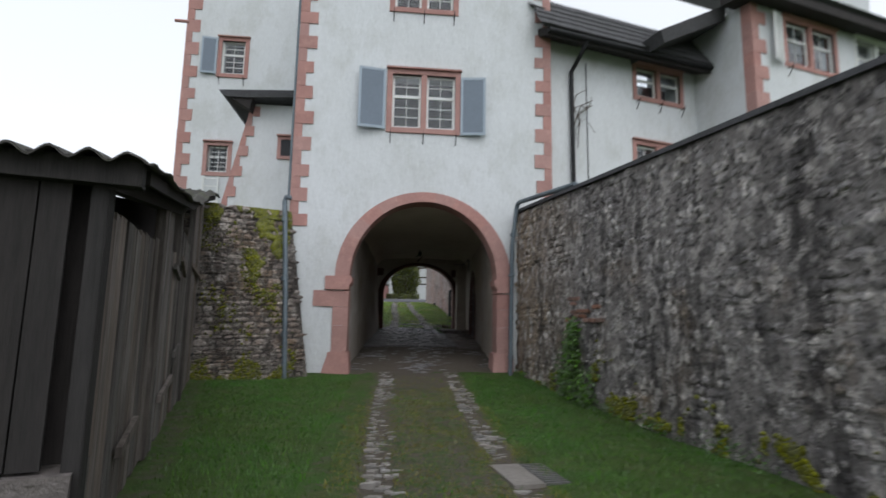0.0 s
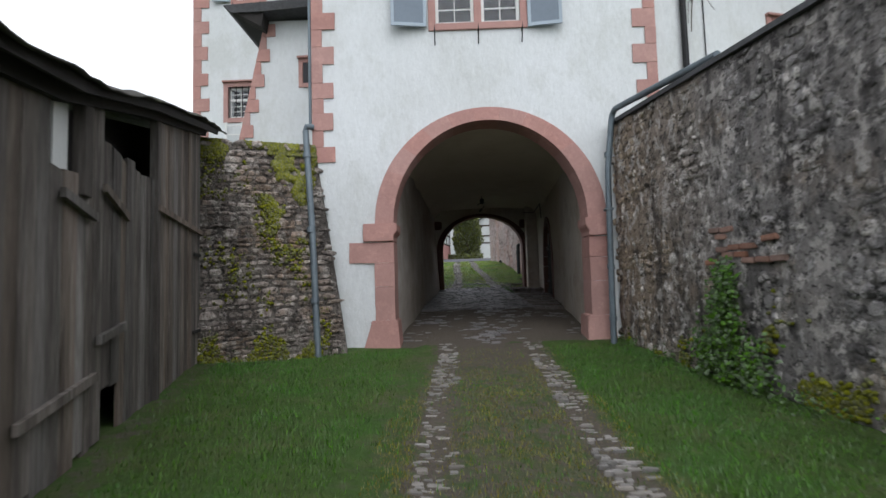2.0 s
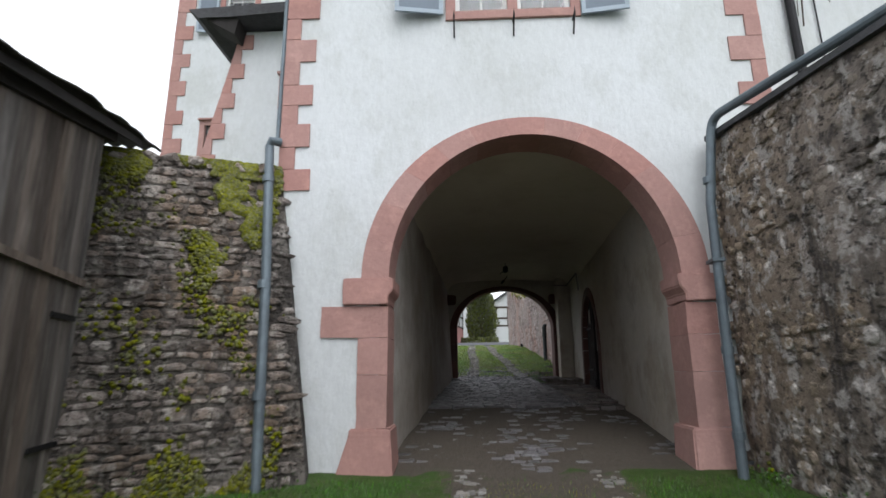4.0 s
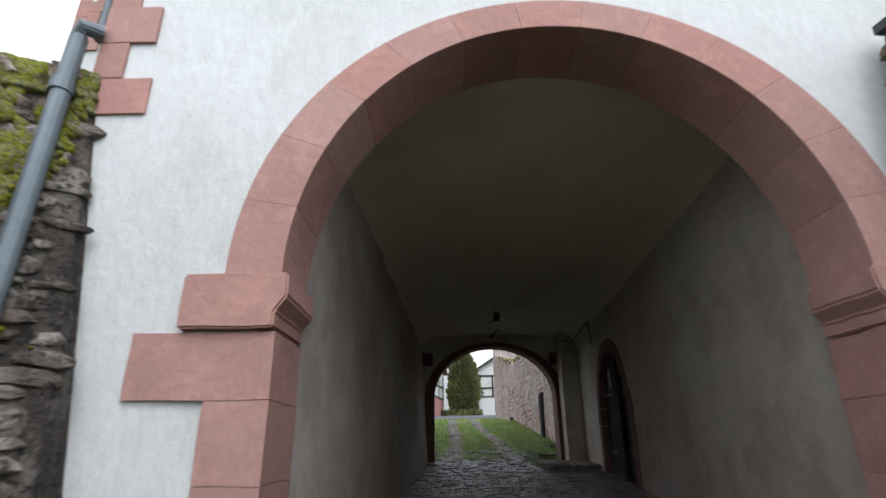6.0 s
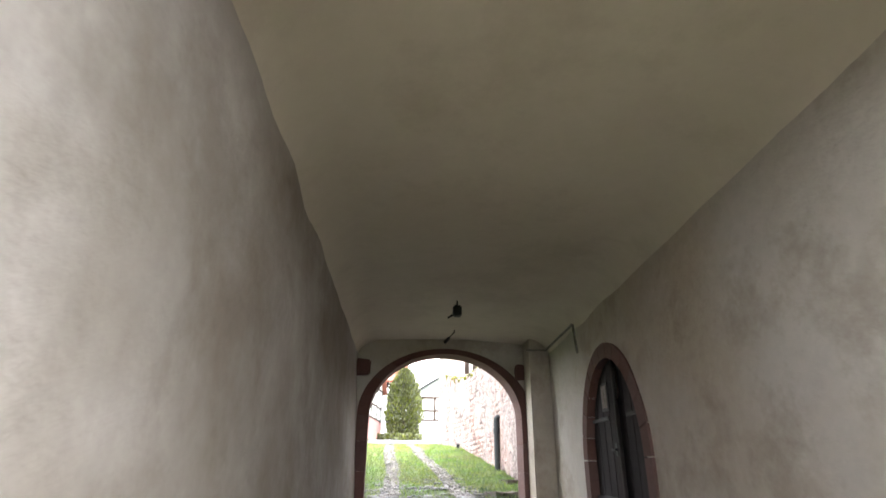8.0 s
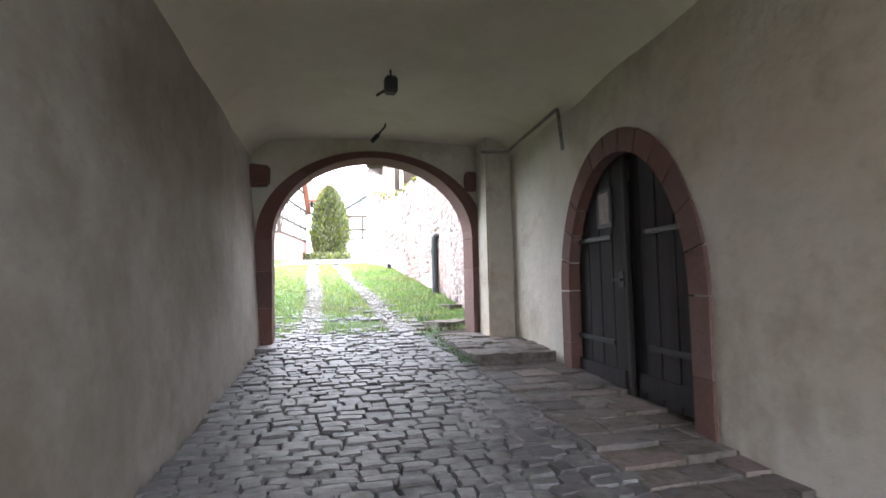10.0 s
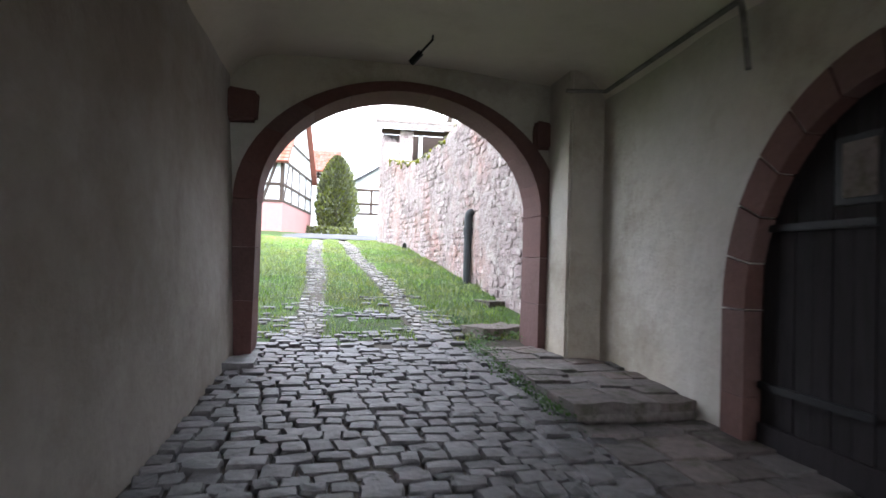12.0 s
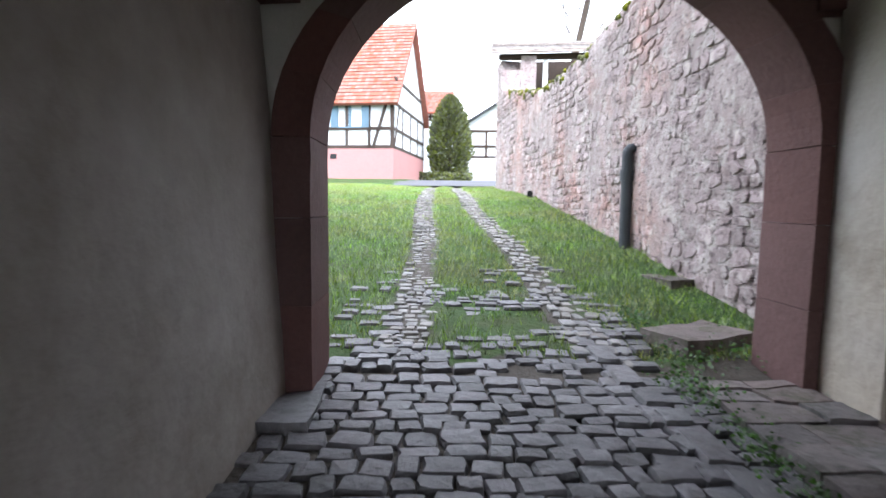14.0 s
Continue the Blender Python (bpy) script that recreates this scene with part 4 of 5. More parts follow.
def right_wall():
    m = pose(1.87, 12.75, 0, 0, 0, -75.5)
    wall = empty("garden_stone_wall", m, "tall rough grey rubble wall with crumbling mortar along the drive", "wall", kind="structure")
    top = lambda s: 4.32 - 0.052 * s
    vs, fs, ns, nz = [], [], 90, 24
    for j in range(ns + 1):
        s = 17.0 * j / ns
        for i in range(nz + 1):
            z = -0.3 + (top(s) + 0.3) * i / nz
            vs.append((s, 0.05 * noise.noise((s * 1.5, z * 1.5, 7)) + 0.03 * noise.noise((s * 5, z * 5, 1)), z))
        vs.append((s, 0.6, top(s)))
        vs.append((s, 0.6, -0.3))
    w = nz + 3
    for j in range(ns):
        for i in range(w - 1):
            a = j * w + i
            fs.append((a, a + w, a + w + 1, a + 1))
    fs += [tuple(range(w)), tuple(ns * w + i for i in range(w))[::-1]]
    part("mortar_core", (vs, [], fs), MORTAR, wall, smooth=True)
    rnd = random.Random(21)
    pl = rubble_places(16.8, -0.1, lambda x: top(x) - 0.03, rnd, (0.09, 0.18), (0.09, 0.22), 0.0, 0.075, 0.0, keep=0.7)
    pl = [Matrix.Translation((0, 0.014, 0)) @ q @ pose(0, 0, 0, 0, rnd.uniform(-55, 55), 0) for q in pl]
    pl.sort(key=lambda q: abs(q.translation.x - 4.0) + abs(q.translation.z - 1.6) * 0.6)
    pieces("stone", "more_stones", (RUBBLE, RUBBLE_ST), STONES, pl, wall)
    # a patch of old brickwork
    bl = boxes((-0.11, 0.11, -0.055, 0.05, -0.033, 0.033), bevel=0.008)
    me = bpy.data.meshes.new("brick")
    bl.to_mesh(me)
    me.materials.append(BRICK)
    for r in range(6):
        for c in range(6):
            if rnd.random() < 0.3:
                b = new("brick", me)
                b.parent = wall
                b.matrix_basis = pose(2.75 + c * 0.235 + (r % 2) * 0.11, 0.012, 1.62 + r * 0.08 + rnd.uniform(-0.01, 0.01), 0, rnd.uniform(-4, 4), 0)
    coping = part("coping", boxes((0.0, 17.0, -0.06, 0.62, -0.03, 0.04)), SLATE, wall, "dark slate coping along the wall top")
    coping.matrix_basis = pose(0, 0, 4.32, 0, math.degrees(math.atan(0.052)), 0)
    pts = []
    for _ in range(15000):
        k = rnd.random()
        q = rnd.uniform(0.3, 12)
        z = abs(rnd.gauss(0.0, 0.22)) if k < 0.7 else 0.2
        if k > 0.7:
            q, z = rnd.gauss(3.75, 0.3), abs(rnd.gauss(0.35, 0.22))
        if noise.noise((q * 2.2, z * 2.2, 4)) + 0.4 * noise.noise((q * 9, z * 9, 8)) > 0.26:
            pts.append((q, -0.05, z, rnd.uniform(0.014, 0.036)))
    cushions("moss", pts, wall)
    # gutter pipe on the wall top, elbow and downpipe at the tower
    pipe = empty("downpipe", pose(0, 0, 0), "grey zinc pipe from the wall top down beside the arch", "pipe")
    a, b, c = Vector((2.65, 9.75, 4.24)), Vector((1.84, 12.5, 4.50)), Vector((1.72, 12.54, 3.4))
    part("pipe", tube([a, *bend(a, b, c, 0.2), c, (1.69, 12.52, 1.7), (1.66, 12.44, 0.2)], 0.055), ZINC, pipe)
    for z, x, y in ((1.66, 1.69, 12.52), (3.7, 1.735, 12.54), (0.75, 1.674, 12.47)):
        part("collar", tube([(x, y, z - 0.04), (x, y, z + 0.04)], 0.068), ZINC, pipe)
    for z, x, y in ((2.7, 1.705, 12.53),):
        part("bracket", boxes((x - 0.07, x + 0.07, y - 0.07, y + 0.16, z - 0.02, z + 0.02)), ZINC, pipe)


right_wall()
pipe = empty("downpipe", pose(0, 0, 0), "grey zinc downpipe at the corner of the gate tower", "pipe")
pa, pb, pc = TUNNEL @ Vector((-3.80, 0.0, 13.0)), TUNNEL @ Vector((-3.80, 0.0, 4.45)), Vector((-3.80, 12.03, 4.40))
part("pipe", tube([pa, pb], 0.03), ZINC, pipe)
part("pipe", tube([(-3.70, 12.12, 4.47), (-3.79, 12.03, 4.46), (-3.82, 12.05, 4.38), (-3.62, 11.83, 2.48), (-3.42, 11.55, 0.15)], 0.06), ZINC, pipe)
for z in (2.48, 1.2, 3.9):
    k = (4.38 - z) / 4.23
    c = Vector((-3.82, 12.05, 4.38)).lerp(Vector((-3.42, 11.55, 0.15)), k)
    d = Vector((0.38, -0.55, -4.23)).normalized() * 0.05
    part("collar", tube([c - d, c + d], 0.075), ZINC, pipe)

# ---- wooden shed ----
def shed():
    m = pose(-1.94, 3.35, 0, 0, 0, 113.3)
    ob = empty("wooden_shed", m, "old weathered plank shed with a sagging corrugated roof", "shed")
    rnd = random.Random(4)
    roof = lambda s: float(np.interp(s, [-1.0, 0.45, 2.9, 3.7, 4.83, 7.2, 9.7], [2.41, 2.62, 2.99, 3.19, 3.5, 4.08, 4.55]))
    s = -0.72
    while s < 8.1:
        w = rnd.uniform(0.14, 0.25)
        z0 = 0.16 + rnd.uniform(0, 0.07)
        if 3.8 < s < 4.1:
            z0 = 0.62
        if s < 1.7:
            z1 = 2.2 + 0.05 * s + rnd.uniform(-0.02, 0.02)
        elif s < 2.7 or 3.3 < s < 3.75:
            z1 = roof(s) - 0.1
        elif s < 3.3:
            z1 = 2.34
        elif s < 5.4:
            z1 = 2.74 + rnd.uniform(-0.06, 0.03)
        else:
            z1 = roof(s) - 0.12
        off = rnd.uniform(-0.007, 0.007)
        tilt = rnd.uniform(-0.012, 0.012)
        bm = prism([(s, z0), (s + w - 0.005, z0 + rnd.uniform(-0.02, 0.02)), (s + w - 0.005 + tilt, z1 + rnd.uniform(-0.03, 0.02)), (s + tilt, z1)], off, off + 0.028)
        part("plank", bm, WOOD, ob)
        s += w
    # first post is near-black: the dimness of the near end is in its colour
    for s0, w, z0, z1 in ((-0.78, 0.15, 0.1, 2.3), (1.68, 0.2, 0.2, 2.72), (1.93, 0.2, 0.2, 2.74), (3.32, 0.16, 2.2, 3.0), (5.38, 0.14, 0.2, 3.55)):
        part("post", boxes((s0, s0 + w, -0.04, 0.05, z0, z1), bevel=0.006), WOOD if s0 > 0 else DARKWOOD, ob)
    # white sheet stands in for bright sky showing through a hole
    part("pale_board", boxes((3.0, 3.24, 0.05, 0.07, 2.33, 2.92)), WHITE, ob, "white sheet in place of sky seen through the gap")
    for s0, s1, z0, z1 in ((2.95, 3.55, 2.12, 2.02), (3.75, 4.35, 2.3, 2.12), (3.65, 4.3, 1.02, 1.1), (2.4, 3.6, 0.62, 0.74), (5.4, 8.05, 2.38, 2.34), (0.3, 0.95, 0.55, 0.66)):
        bm = prism([(s0, z0), (s1, z1), (s1, z1 + 0.07), (s0, z0 + 0.07)], -0.06, -0.02)
        part("batten", bm, WOOD, ob)
    part("strap_hinge", boxes((7.5, 8.0, -0.035, -0.018, 1.98, 2.03)), IRON, ob)
    part("strap_hinge", boxes((7.45, 8.0, -0.035, -0.018, 0.78, 0.83)), IRON, ob)
    # added near-black sheets give the gaps the shade of the shed's inside
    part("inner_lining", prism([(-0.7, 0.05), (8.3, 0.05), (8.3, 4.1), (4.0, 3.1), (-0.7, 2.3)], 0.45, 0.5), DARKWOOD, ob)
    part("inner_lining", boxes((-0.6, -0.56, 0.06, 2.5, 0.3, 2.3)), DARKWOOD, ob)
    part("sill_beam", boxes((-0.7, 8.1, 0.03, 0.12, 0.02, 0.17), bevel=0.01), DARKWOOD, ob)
    # near end: boards on a low stone footing, its weak light put into near-black
    y = 0.14
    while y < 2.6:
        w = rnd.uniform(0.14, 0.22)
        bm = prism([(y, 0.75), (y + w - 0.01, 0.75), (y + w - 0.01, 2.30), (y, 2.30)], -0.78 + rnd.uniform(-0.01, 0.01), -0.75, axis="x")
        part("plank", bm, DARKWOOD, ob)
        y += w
    rough_block([(-0.85, -0.5, -0.02, 2.7, -0.2, 0.74)], ob, "footing", FLAG, 0.03)
    for s0, s1 in ((-0.8, 2.9), (2.9, 4.83), (4.83, 8.3)):
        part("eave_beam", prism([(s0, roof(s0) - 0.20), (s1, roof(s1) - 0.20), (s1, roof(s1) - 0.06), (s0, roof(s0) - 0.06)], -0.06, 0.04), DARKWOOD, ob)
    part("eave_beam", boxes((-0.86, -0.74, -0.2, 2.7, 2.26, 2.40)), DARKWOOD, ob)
    vs, fs = [], []
    na, nb = 150, 60
    for j in range(nb + 1):
        s = -0.95 + (9.3 + 0.95) * j / nb
        for i in range(na + 1):
            y = -0.24 + 3.24 * i / na
            z = roof(s) - 0.01 + 0.028 * math.sin(y * math.tau / 0.177) + 0.03 * noise.noise((s * 0.7, y * 1.1, 2)) + 0.03 * (((s + 1.0) / 1.35) % 1.0 - 0.5)
            vs.append((s + 0.03 * noise.noise((y * 3, 1, 1)) * (j == 0), y - (0.05 * noise.noise((s * 2.6, 4, 1)) + 0.02 if i < 4 else 0), z + (0.02 * noise.noise((s * 3.3, 7, 1)) if i < 6 else 0)))
    for j in range(nb):
        for i in range(na):
            a = j * (na + 1) + i
            fs.append((a, a + 1, a + na + 2, a + na + 1))
    n = len(vs)
    vs += [(x, y, z - 0.012) for x, y, z in vs]
    fs += [tuple(q + n for q in f[::-1]) for f in fs]
    ring = [j * (na + 1) for j in range(nb + 1)]
    fs += [(a, b, b + n, a + n) for a, b in zip(ring, ring[1:])] + [(i, i + 1, i + 1 + n, i + n) for i in range(na)]
    part("corrugated_roof", (vs, [], fs), SHEET, ob, "dark mossy corrugated sheets", smooth=True)
    for s0, s1 in ((-0.5, 2.9), (2.9, 4.83), (4.83, 8.7)):
        part("verge_board", prism([(s0, roof(s0) - 0.13), (s1, roof(s1) - 0.13), (s1, roof(s1) - 0.04), (s0, roof(s0) - 0.04)], -0.19, -0.16), DARKWOOD, ob)


shed()

# ---- buildings of the castle beside the tower ----
def wing_left():
    h = empty("castle_wing", TUNNEL, "tall white castle wing with red sandstone corners behind the gate tower", "building")
    part("wall", facade(-8.65, -3.8, 0.0, 15.0, [(-7.40, -6.62, 10.0, 11.22), (-7.62, -6.95, 6.45, 7.38)], 5.1, 5.5), PLASTER, h)
    part("side_wall", boxes((-8.65, -8.2, 5.503, 12, 0, 15)), PLASTER, h)
    # shade behind the panes, as a near-black sheet
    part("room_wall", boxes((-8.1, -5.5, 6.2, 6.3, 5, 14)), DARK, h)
    quoins(h, -8.65, 1, 4.2, 15.0, 0.42, SANDSTONE, v=5.08, depth=5.4, long=0.45, short=0.22, seed=8)
    w = window(h, -7.40, -6.62, 10.0, 11.22, lights=1, v=5.1, hooks=2, label="small stone-framed window with one open shutter")
    shutter(w, -8.06, 9.95, 0.52, 1.34, 8, v=4.95)
    w = window(h, -7.62, -6.95, 6.45, 7.38, lights=1, v=5.1, hooks=0, label="small stone-framed window with an iron grille")
    for i in range(4):
        part("grille_bar", tube([(-7.55 + i * 0.18, 5.06, 6.45), (-7.55 + i * 0.18, 5.06, 7.38)], 0.012, 6), IRON, w)
    part("spout", tube([(-8.62, 5.1, 11.85), (-9.0, 4.9, 11.75)], 0.06, 8), SANDSTONE, h)
    a = empty("castle_annex", TUNNEL, "low white annex with leaning sandstone corner and flat dark roof", "building")
    part("wall", prism([(-6.15, 3.9), (-3.78, 3.9), (-3.78, 7.62), (-5.33, 7.62)], 1.9, 5.0), PLASTER, a)
    part("roof", prism([(-6.15, 7.80), (-3.78, 7.92), (-3.78, 7.72), (-5.35, 7.62), (-5.95, 7.62)], 1.45, 5.0), SLATE, a)
    part("soffit", prism([(-6.10, 7.78), (-5.30, 7.30), (-5.25, 7.62)], 1.5, 1.88), DARKWOOD, a)
    z, k = 4.3, 0
    while z < 7.5:
        u = -6.15 + 0.22 * (z - 3.9)
        w = 0.30 if k % 2 == 0 else 0.16
        bm = prism([(u - 0.02, z), (u + w, z), (u + w, z + 0.29), (u + 0.05, z + 0.29)], 1.87, 2.2)
        part("corner_stone", bm, SANDSTONE, a)
        z += 0.295
        k += 1
    window(a, -4.48, -4.12, 6.12, 6.6, lights=1, cols=1, rows=(1,), v=1.9, transom=False, hooks=0, label="little stone-framed window", surround=0.1)
    # no opening here: a near-black panel on the wall plays the shaded inside
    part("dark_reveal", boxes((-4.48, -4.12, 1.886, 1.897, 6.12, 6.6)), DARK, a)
    ld = empty("ladder", TUNNEL, "white ladder leaning on the castle wall", "ladder")
    for u in (-7.66, -7.18):
        part("rail", boxes((u, u + 0.05, 4.95, 5.0, 3.6, 6.28)), WHITE, ld)
    for i in range(10):
        part("rung", boxes((-7.61, -7.18, 4.96, 4.99, 3.75 + i * 0.27, 3.78 + i * 0.27)), WHITE, ld)


wing_left()


def wing_right():
    b = TUNNEL @ Vector((3.6, 0.46, 0))
    h = empty("castle_range", pose(b.x, b.y, 0, 0, 0, 22), "white castle range with a slate roof and paired stone-framed windows", "building")
    part("wall", facade(-1.2, 5.9, 0.0, 9.35, [(2.18, 3.80, 8.17, 9.05), (2.10, 3.7, 5.9, 6.68)], 0.0, 0.4), PLASTER, h)
    # dark sheet stands for the unlit inside of the range
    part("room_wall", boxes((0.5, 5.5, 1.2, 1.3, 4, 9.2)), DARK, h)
    w = window(h, 2.18, 3.80, 8.17, 9.05, lights=2, cols=1, rows=(1, 1), label="paired stone-framed window under the eaves")
    window(h, 2.10, 3.7, 5.9, 6.68, lights=2, cols=2, rows=(2,), transom=False, hooks=0, label="paired stone-framed window above the garden wall")
    part("eave", prism([(-0.62, 8.98), (-0.62, 9.18), (0.3, 9.6), (0.3, 9.36)], -1.2, 5.95, axis="x"), DARKWOOD, h, "dark boxed eave")
    part("eave_gutter", tube([(-1.2, -0.68, 9.1), (5.95, -0.68, 9.15)], 0.07, 8), IRON, h)
    roof_slates(h, -1.3, 5.95, -0.7, 9.24, 0.15, 10.52)
    part("downpipe", tube([(0.0, -0.66, 9.05), (-0.05, -0.5, 8.8), (-0.12, -0.09, 8.4), (-0.1, -0.09, 4.4)], 0.06, 10), IRON, h)
    rnd = random.Random(3)
    for i in range(7):
        y = 7.2 + rnd.uniform(-0.4, 0.5)
        part("dead_vine", tube([(rnd.uniform(-0.2, 0.1), -0.12, y - 0.6), (rnd.uniform(-0.15, 0.15), -0.16, y - 0.2), (rnd.uniform(-0.1, 0.5), -0.15, y + 0.1), (rnd.uniform(0.1, 0.9), -0.12, y + rnd.uniform(-0.3, 0.3))], rnd.uniform(0.006, 0.018), 5), BARK, h)
    part("cable", tube([(0.42, -0.03, 4.5), (0.4, -0.03, 8.8)], 0.012, 5), IRON, h)
    g = empty("castle_side_wing", pose(8.36, 13.33, 0, 0, 0, 22), "white projecting castle wing with large windows and red sandstone corner", "building")
    part("wall", facade(0.0, 9.0, 0.0, 10.5, [(1.35, 3.35, 8.95, 10.2), (4.4, 7.2, 9.0, 10.3)], 0.0, 0.4), PLASTER, g)
    part("side_wall", boxes((0.0, 0.4, 0.402, 4.0, 0.0, 10.5)), PLASTER, g)
    # sheet coloured as the shade behind these windows
    part("room_wall", boxes((0.6, 8.5, 1.4, 1.5, 6, 10.4)), DARK, g)
    quoins(g, 0.0, 1, 5.0, 10.45, 0.42, SANDSTONE, v=-0.02, long=0.5, short=0.25, seed=12)
    w = window(g, 1.35, 3.35, 8.95, 10.2, lights=2, cols=2, rows=(1, 1), hooks=2, label="wide paired stone-framed window with a pale louvred shutter")
    bars = [(0, 0.5, 0, 0.03, 0, 0.06), (0, 0.5, 0, 0.03, 1.34, 1.4), (0, 0.05, 0, 0.03, 0.06, 1.34), (0.45, 0.5, 0, 0.03, 0.06, 1.34)] + [(0.05, 0.45, 0, 0.025, 0.09 + i * 0.05, 0.12 + i * 0.05) for i in range(25)]
    part("louvred_shutter", boxes(*bars), WHITE, w, "pale grey louvred shutter").matrix_basis = pose(0.62, -0.22, 8.85, 0, 0, 14)
    window(g, 4.4, 7.2, 9.0, 10.3, lights=3, cols=1, rows=(1, 1), hooks=0, label="wide window with pale frames", stone=WHITE, surround=0.1)
    part("eave", prism([(-0.55, 10.35), (-0.55, 10.6), (0.5, 11.0), (0.5, 10.5)], -0.5, 9.0, axis="x"), DARKWOOD, g)
    part("roof", prism([(-0.65, 10.73), (4.5, 14.0), (4.5, 13.8), (-0.4, 10.6)], -0.6, 9.0, axis="x"), SLATE, g)
    part("verge", prism([(-0.1, 10.3), (-0.1, 10.75), (-2.5, 9.45), (-2.4, 9.1)], 0.7, 4.0), SLATE, g)
    part("upper_wall", boxes((2.0, 9.0, 2.0, 2.4, 10.9, 14)), PLASTER, g)


def roof_slates(parent, x0, x1, y0, z0, y1, z1):
    """A slope of slates in rows, each row lapping the one below."""
    L = math.hypot(y1 - y0, z1 - z0)
    ang = math.degrees(math.atan2(z1 - z0, y1 - y0))
    deck = part("roof", boxes((x0, x1, 0, L, -0.1, -0.02)), SLATE, parent, "weathered slate roof")
    deck.matrix_basis = pose(0, y0, z0, ang, 0, 0)
    rows = int(L / 0.3)
    vs, fs = [], []
    rnd = random.Random(6)
    for r in range(rows):
        x = x0 - rnd.random() * 0.2
        while x < x1:
            w = rnd.uniform(0.24, 0.34)
            b = len(vs)
            y = r * 0.3 - rnd.uniform(0, 0.03)
            vs += [(x, y, 0.03), (x + w - 0.012, y, 0.03), (x + w - 0.012, y + 0.36, 0.0), (x, y + 0.36, 0.0), (x, y, -0.01), (x + w - 0.012, y, -0.01)]
            fs += [(b, b + 1, b + 2, b + 3), (b, b + 4, b + 5, b + 1)]
            x += w
    t = part("slates", (vs, [], fs), SLATE, deck)
    t["kind"] = "stuff"


wing_right()

# ---- passage floor ----
def cobbles():
    floor = empty("passage_paving", pose(0, 0, 0), "dark uneven cobblestone paving through the gate passage", "paving", kind="structure")
    rnd = random.Random(31)
    pl = []
    v = -0.2
    while v < 14.4:
        h = rnd.uniform(0.10, 0.165)
        far = v > 11.2
        u = (left_u(max(0.5, v), 0.5) - 0.05 if not far else -1.75) + rnd.uniform(0, 0.1)
        end = 1.42 + 0.066 * v if v < 3.8 else (0.98 if v < 8.7 else 0.93)
        if far:
            end = 0.9
        while u < end:
            w = rnd.uniform(0.11, 0.26)
            p = TUNNEL @ Vector((u + w / 2, v + h / 2 + 0.04 * math.sin(u * 2.2 + v), 0))
            thin = 1.0 if not far else max(0.0, 1 - (v - 11.2) / 3.4) * (1 if noise.noise((u * 1.5, v * 1.5, 4)) > -0.1 else 0.08)
            if v < 4.2:
                thin = 0.5
            if rnd.random() < thin:
                g = gz(p.x, p.y) + rnd.uniform(-0.012, 0.014) + 0.006 - (0.044 if v < 4.2 else 0)
                pl.append(Matrix.Translation((p.x, p.y, g - 0.02)) @ pose(0, 0, 0, 0, 0, 7.1 + rnd.uniform(-10, 10)) @ pose(0, 0, 0, -90 + rnd.uniform(-4, 4) + 3, 0, 0) @ Matrix.Diagonal((w + 0.006, 0.06, (h + 0.006) * rnd.uniform(0.88, 1.1), 1)))
            u += w
        v += h
    y = 18.6
    while y < 24.3:
        h = rnd.uniform(0.22, 0.42)
        x = rut_x(1, y + h / 2) + 0.02
        pl.append(Matrix.Translation((x, y + h / 2, gz(x, y + h / 2) + 0.006)) @ pose(0, 0, 0, 0, 0, 8 + rnd.uniform(-4, 4)) @ pose(0, 0, 0, -90 + 3, 0, 0) @ Matrix.Diagonal((0.2, 0.07, h - 0.015, 1)))
        y += h
    pl.sort(key=lambda q: abs(q.translation.y - 22.0))
    pieces("cobble", "more_cobbles", (COBBLE, COBBLE_ST), COBS, pl, floor)
    ruts = empty("track_stones", pose(0, 0, 0), "two lines of pale worn stones set in the wheel tracks", "paving", kind="structure")
    pl = []
    for y0, y1, wid, keep in ((4.2, 12.6, 0.28, 0.55), (24.0, 41.5, 0.34, 0.97)):
        for i in (0, 1):
            y = y0
            while y < y1:
                h = rnd.uniform(0.035, 0.075) * (3.0 if y > 20 and i == 1 else 2.0 if y > 20 else 1)
                x = rut_x(i, y) - wid / 2 + rnd.uniform(-0.05, 0.05)
                while x < rut_x(i, y) + wid / 2:
                    w = rnd.uniform(0.06, 0.17)
                    if rnd.random() < keep:
                        pl.append(Matrix.Translation((x + w / 2, y + h / 2, gz(x, y) - (0.018 if y < 20 else 0.0) + rnd.uniform(-0.012, 0.012))) @ pose(0, 0, 0, 0, 0, rnd.uniform(-14, 14) + 6) @ pose(0, 0, 0, -90 + 3, 0, 0) @ Matrix.Diagonal((w - 0.012, 0.06, h - 0.012, 1)))
                    x += w
                y += h
    pl.sort(key=lambda q: abs(q.translation.y - 8.5))
    pieces("stone", "more_stones", (RUT, RUT_ST), FLATS, pl, ruts)


cobbles()


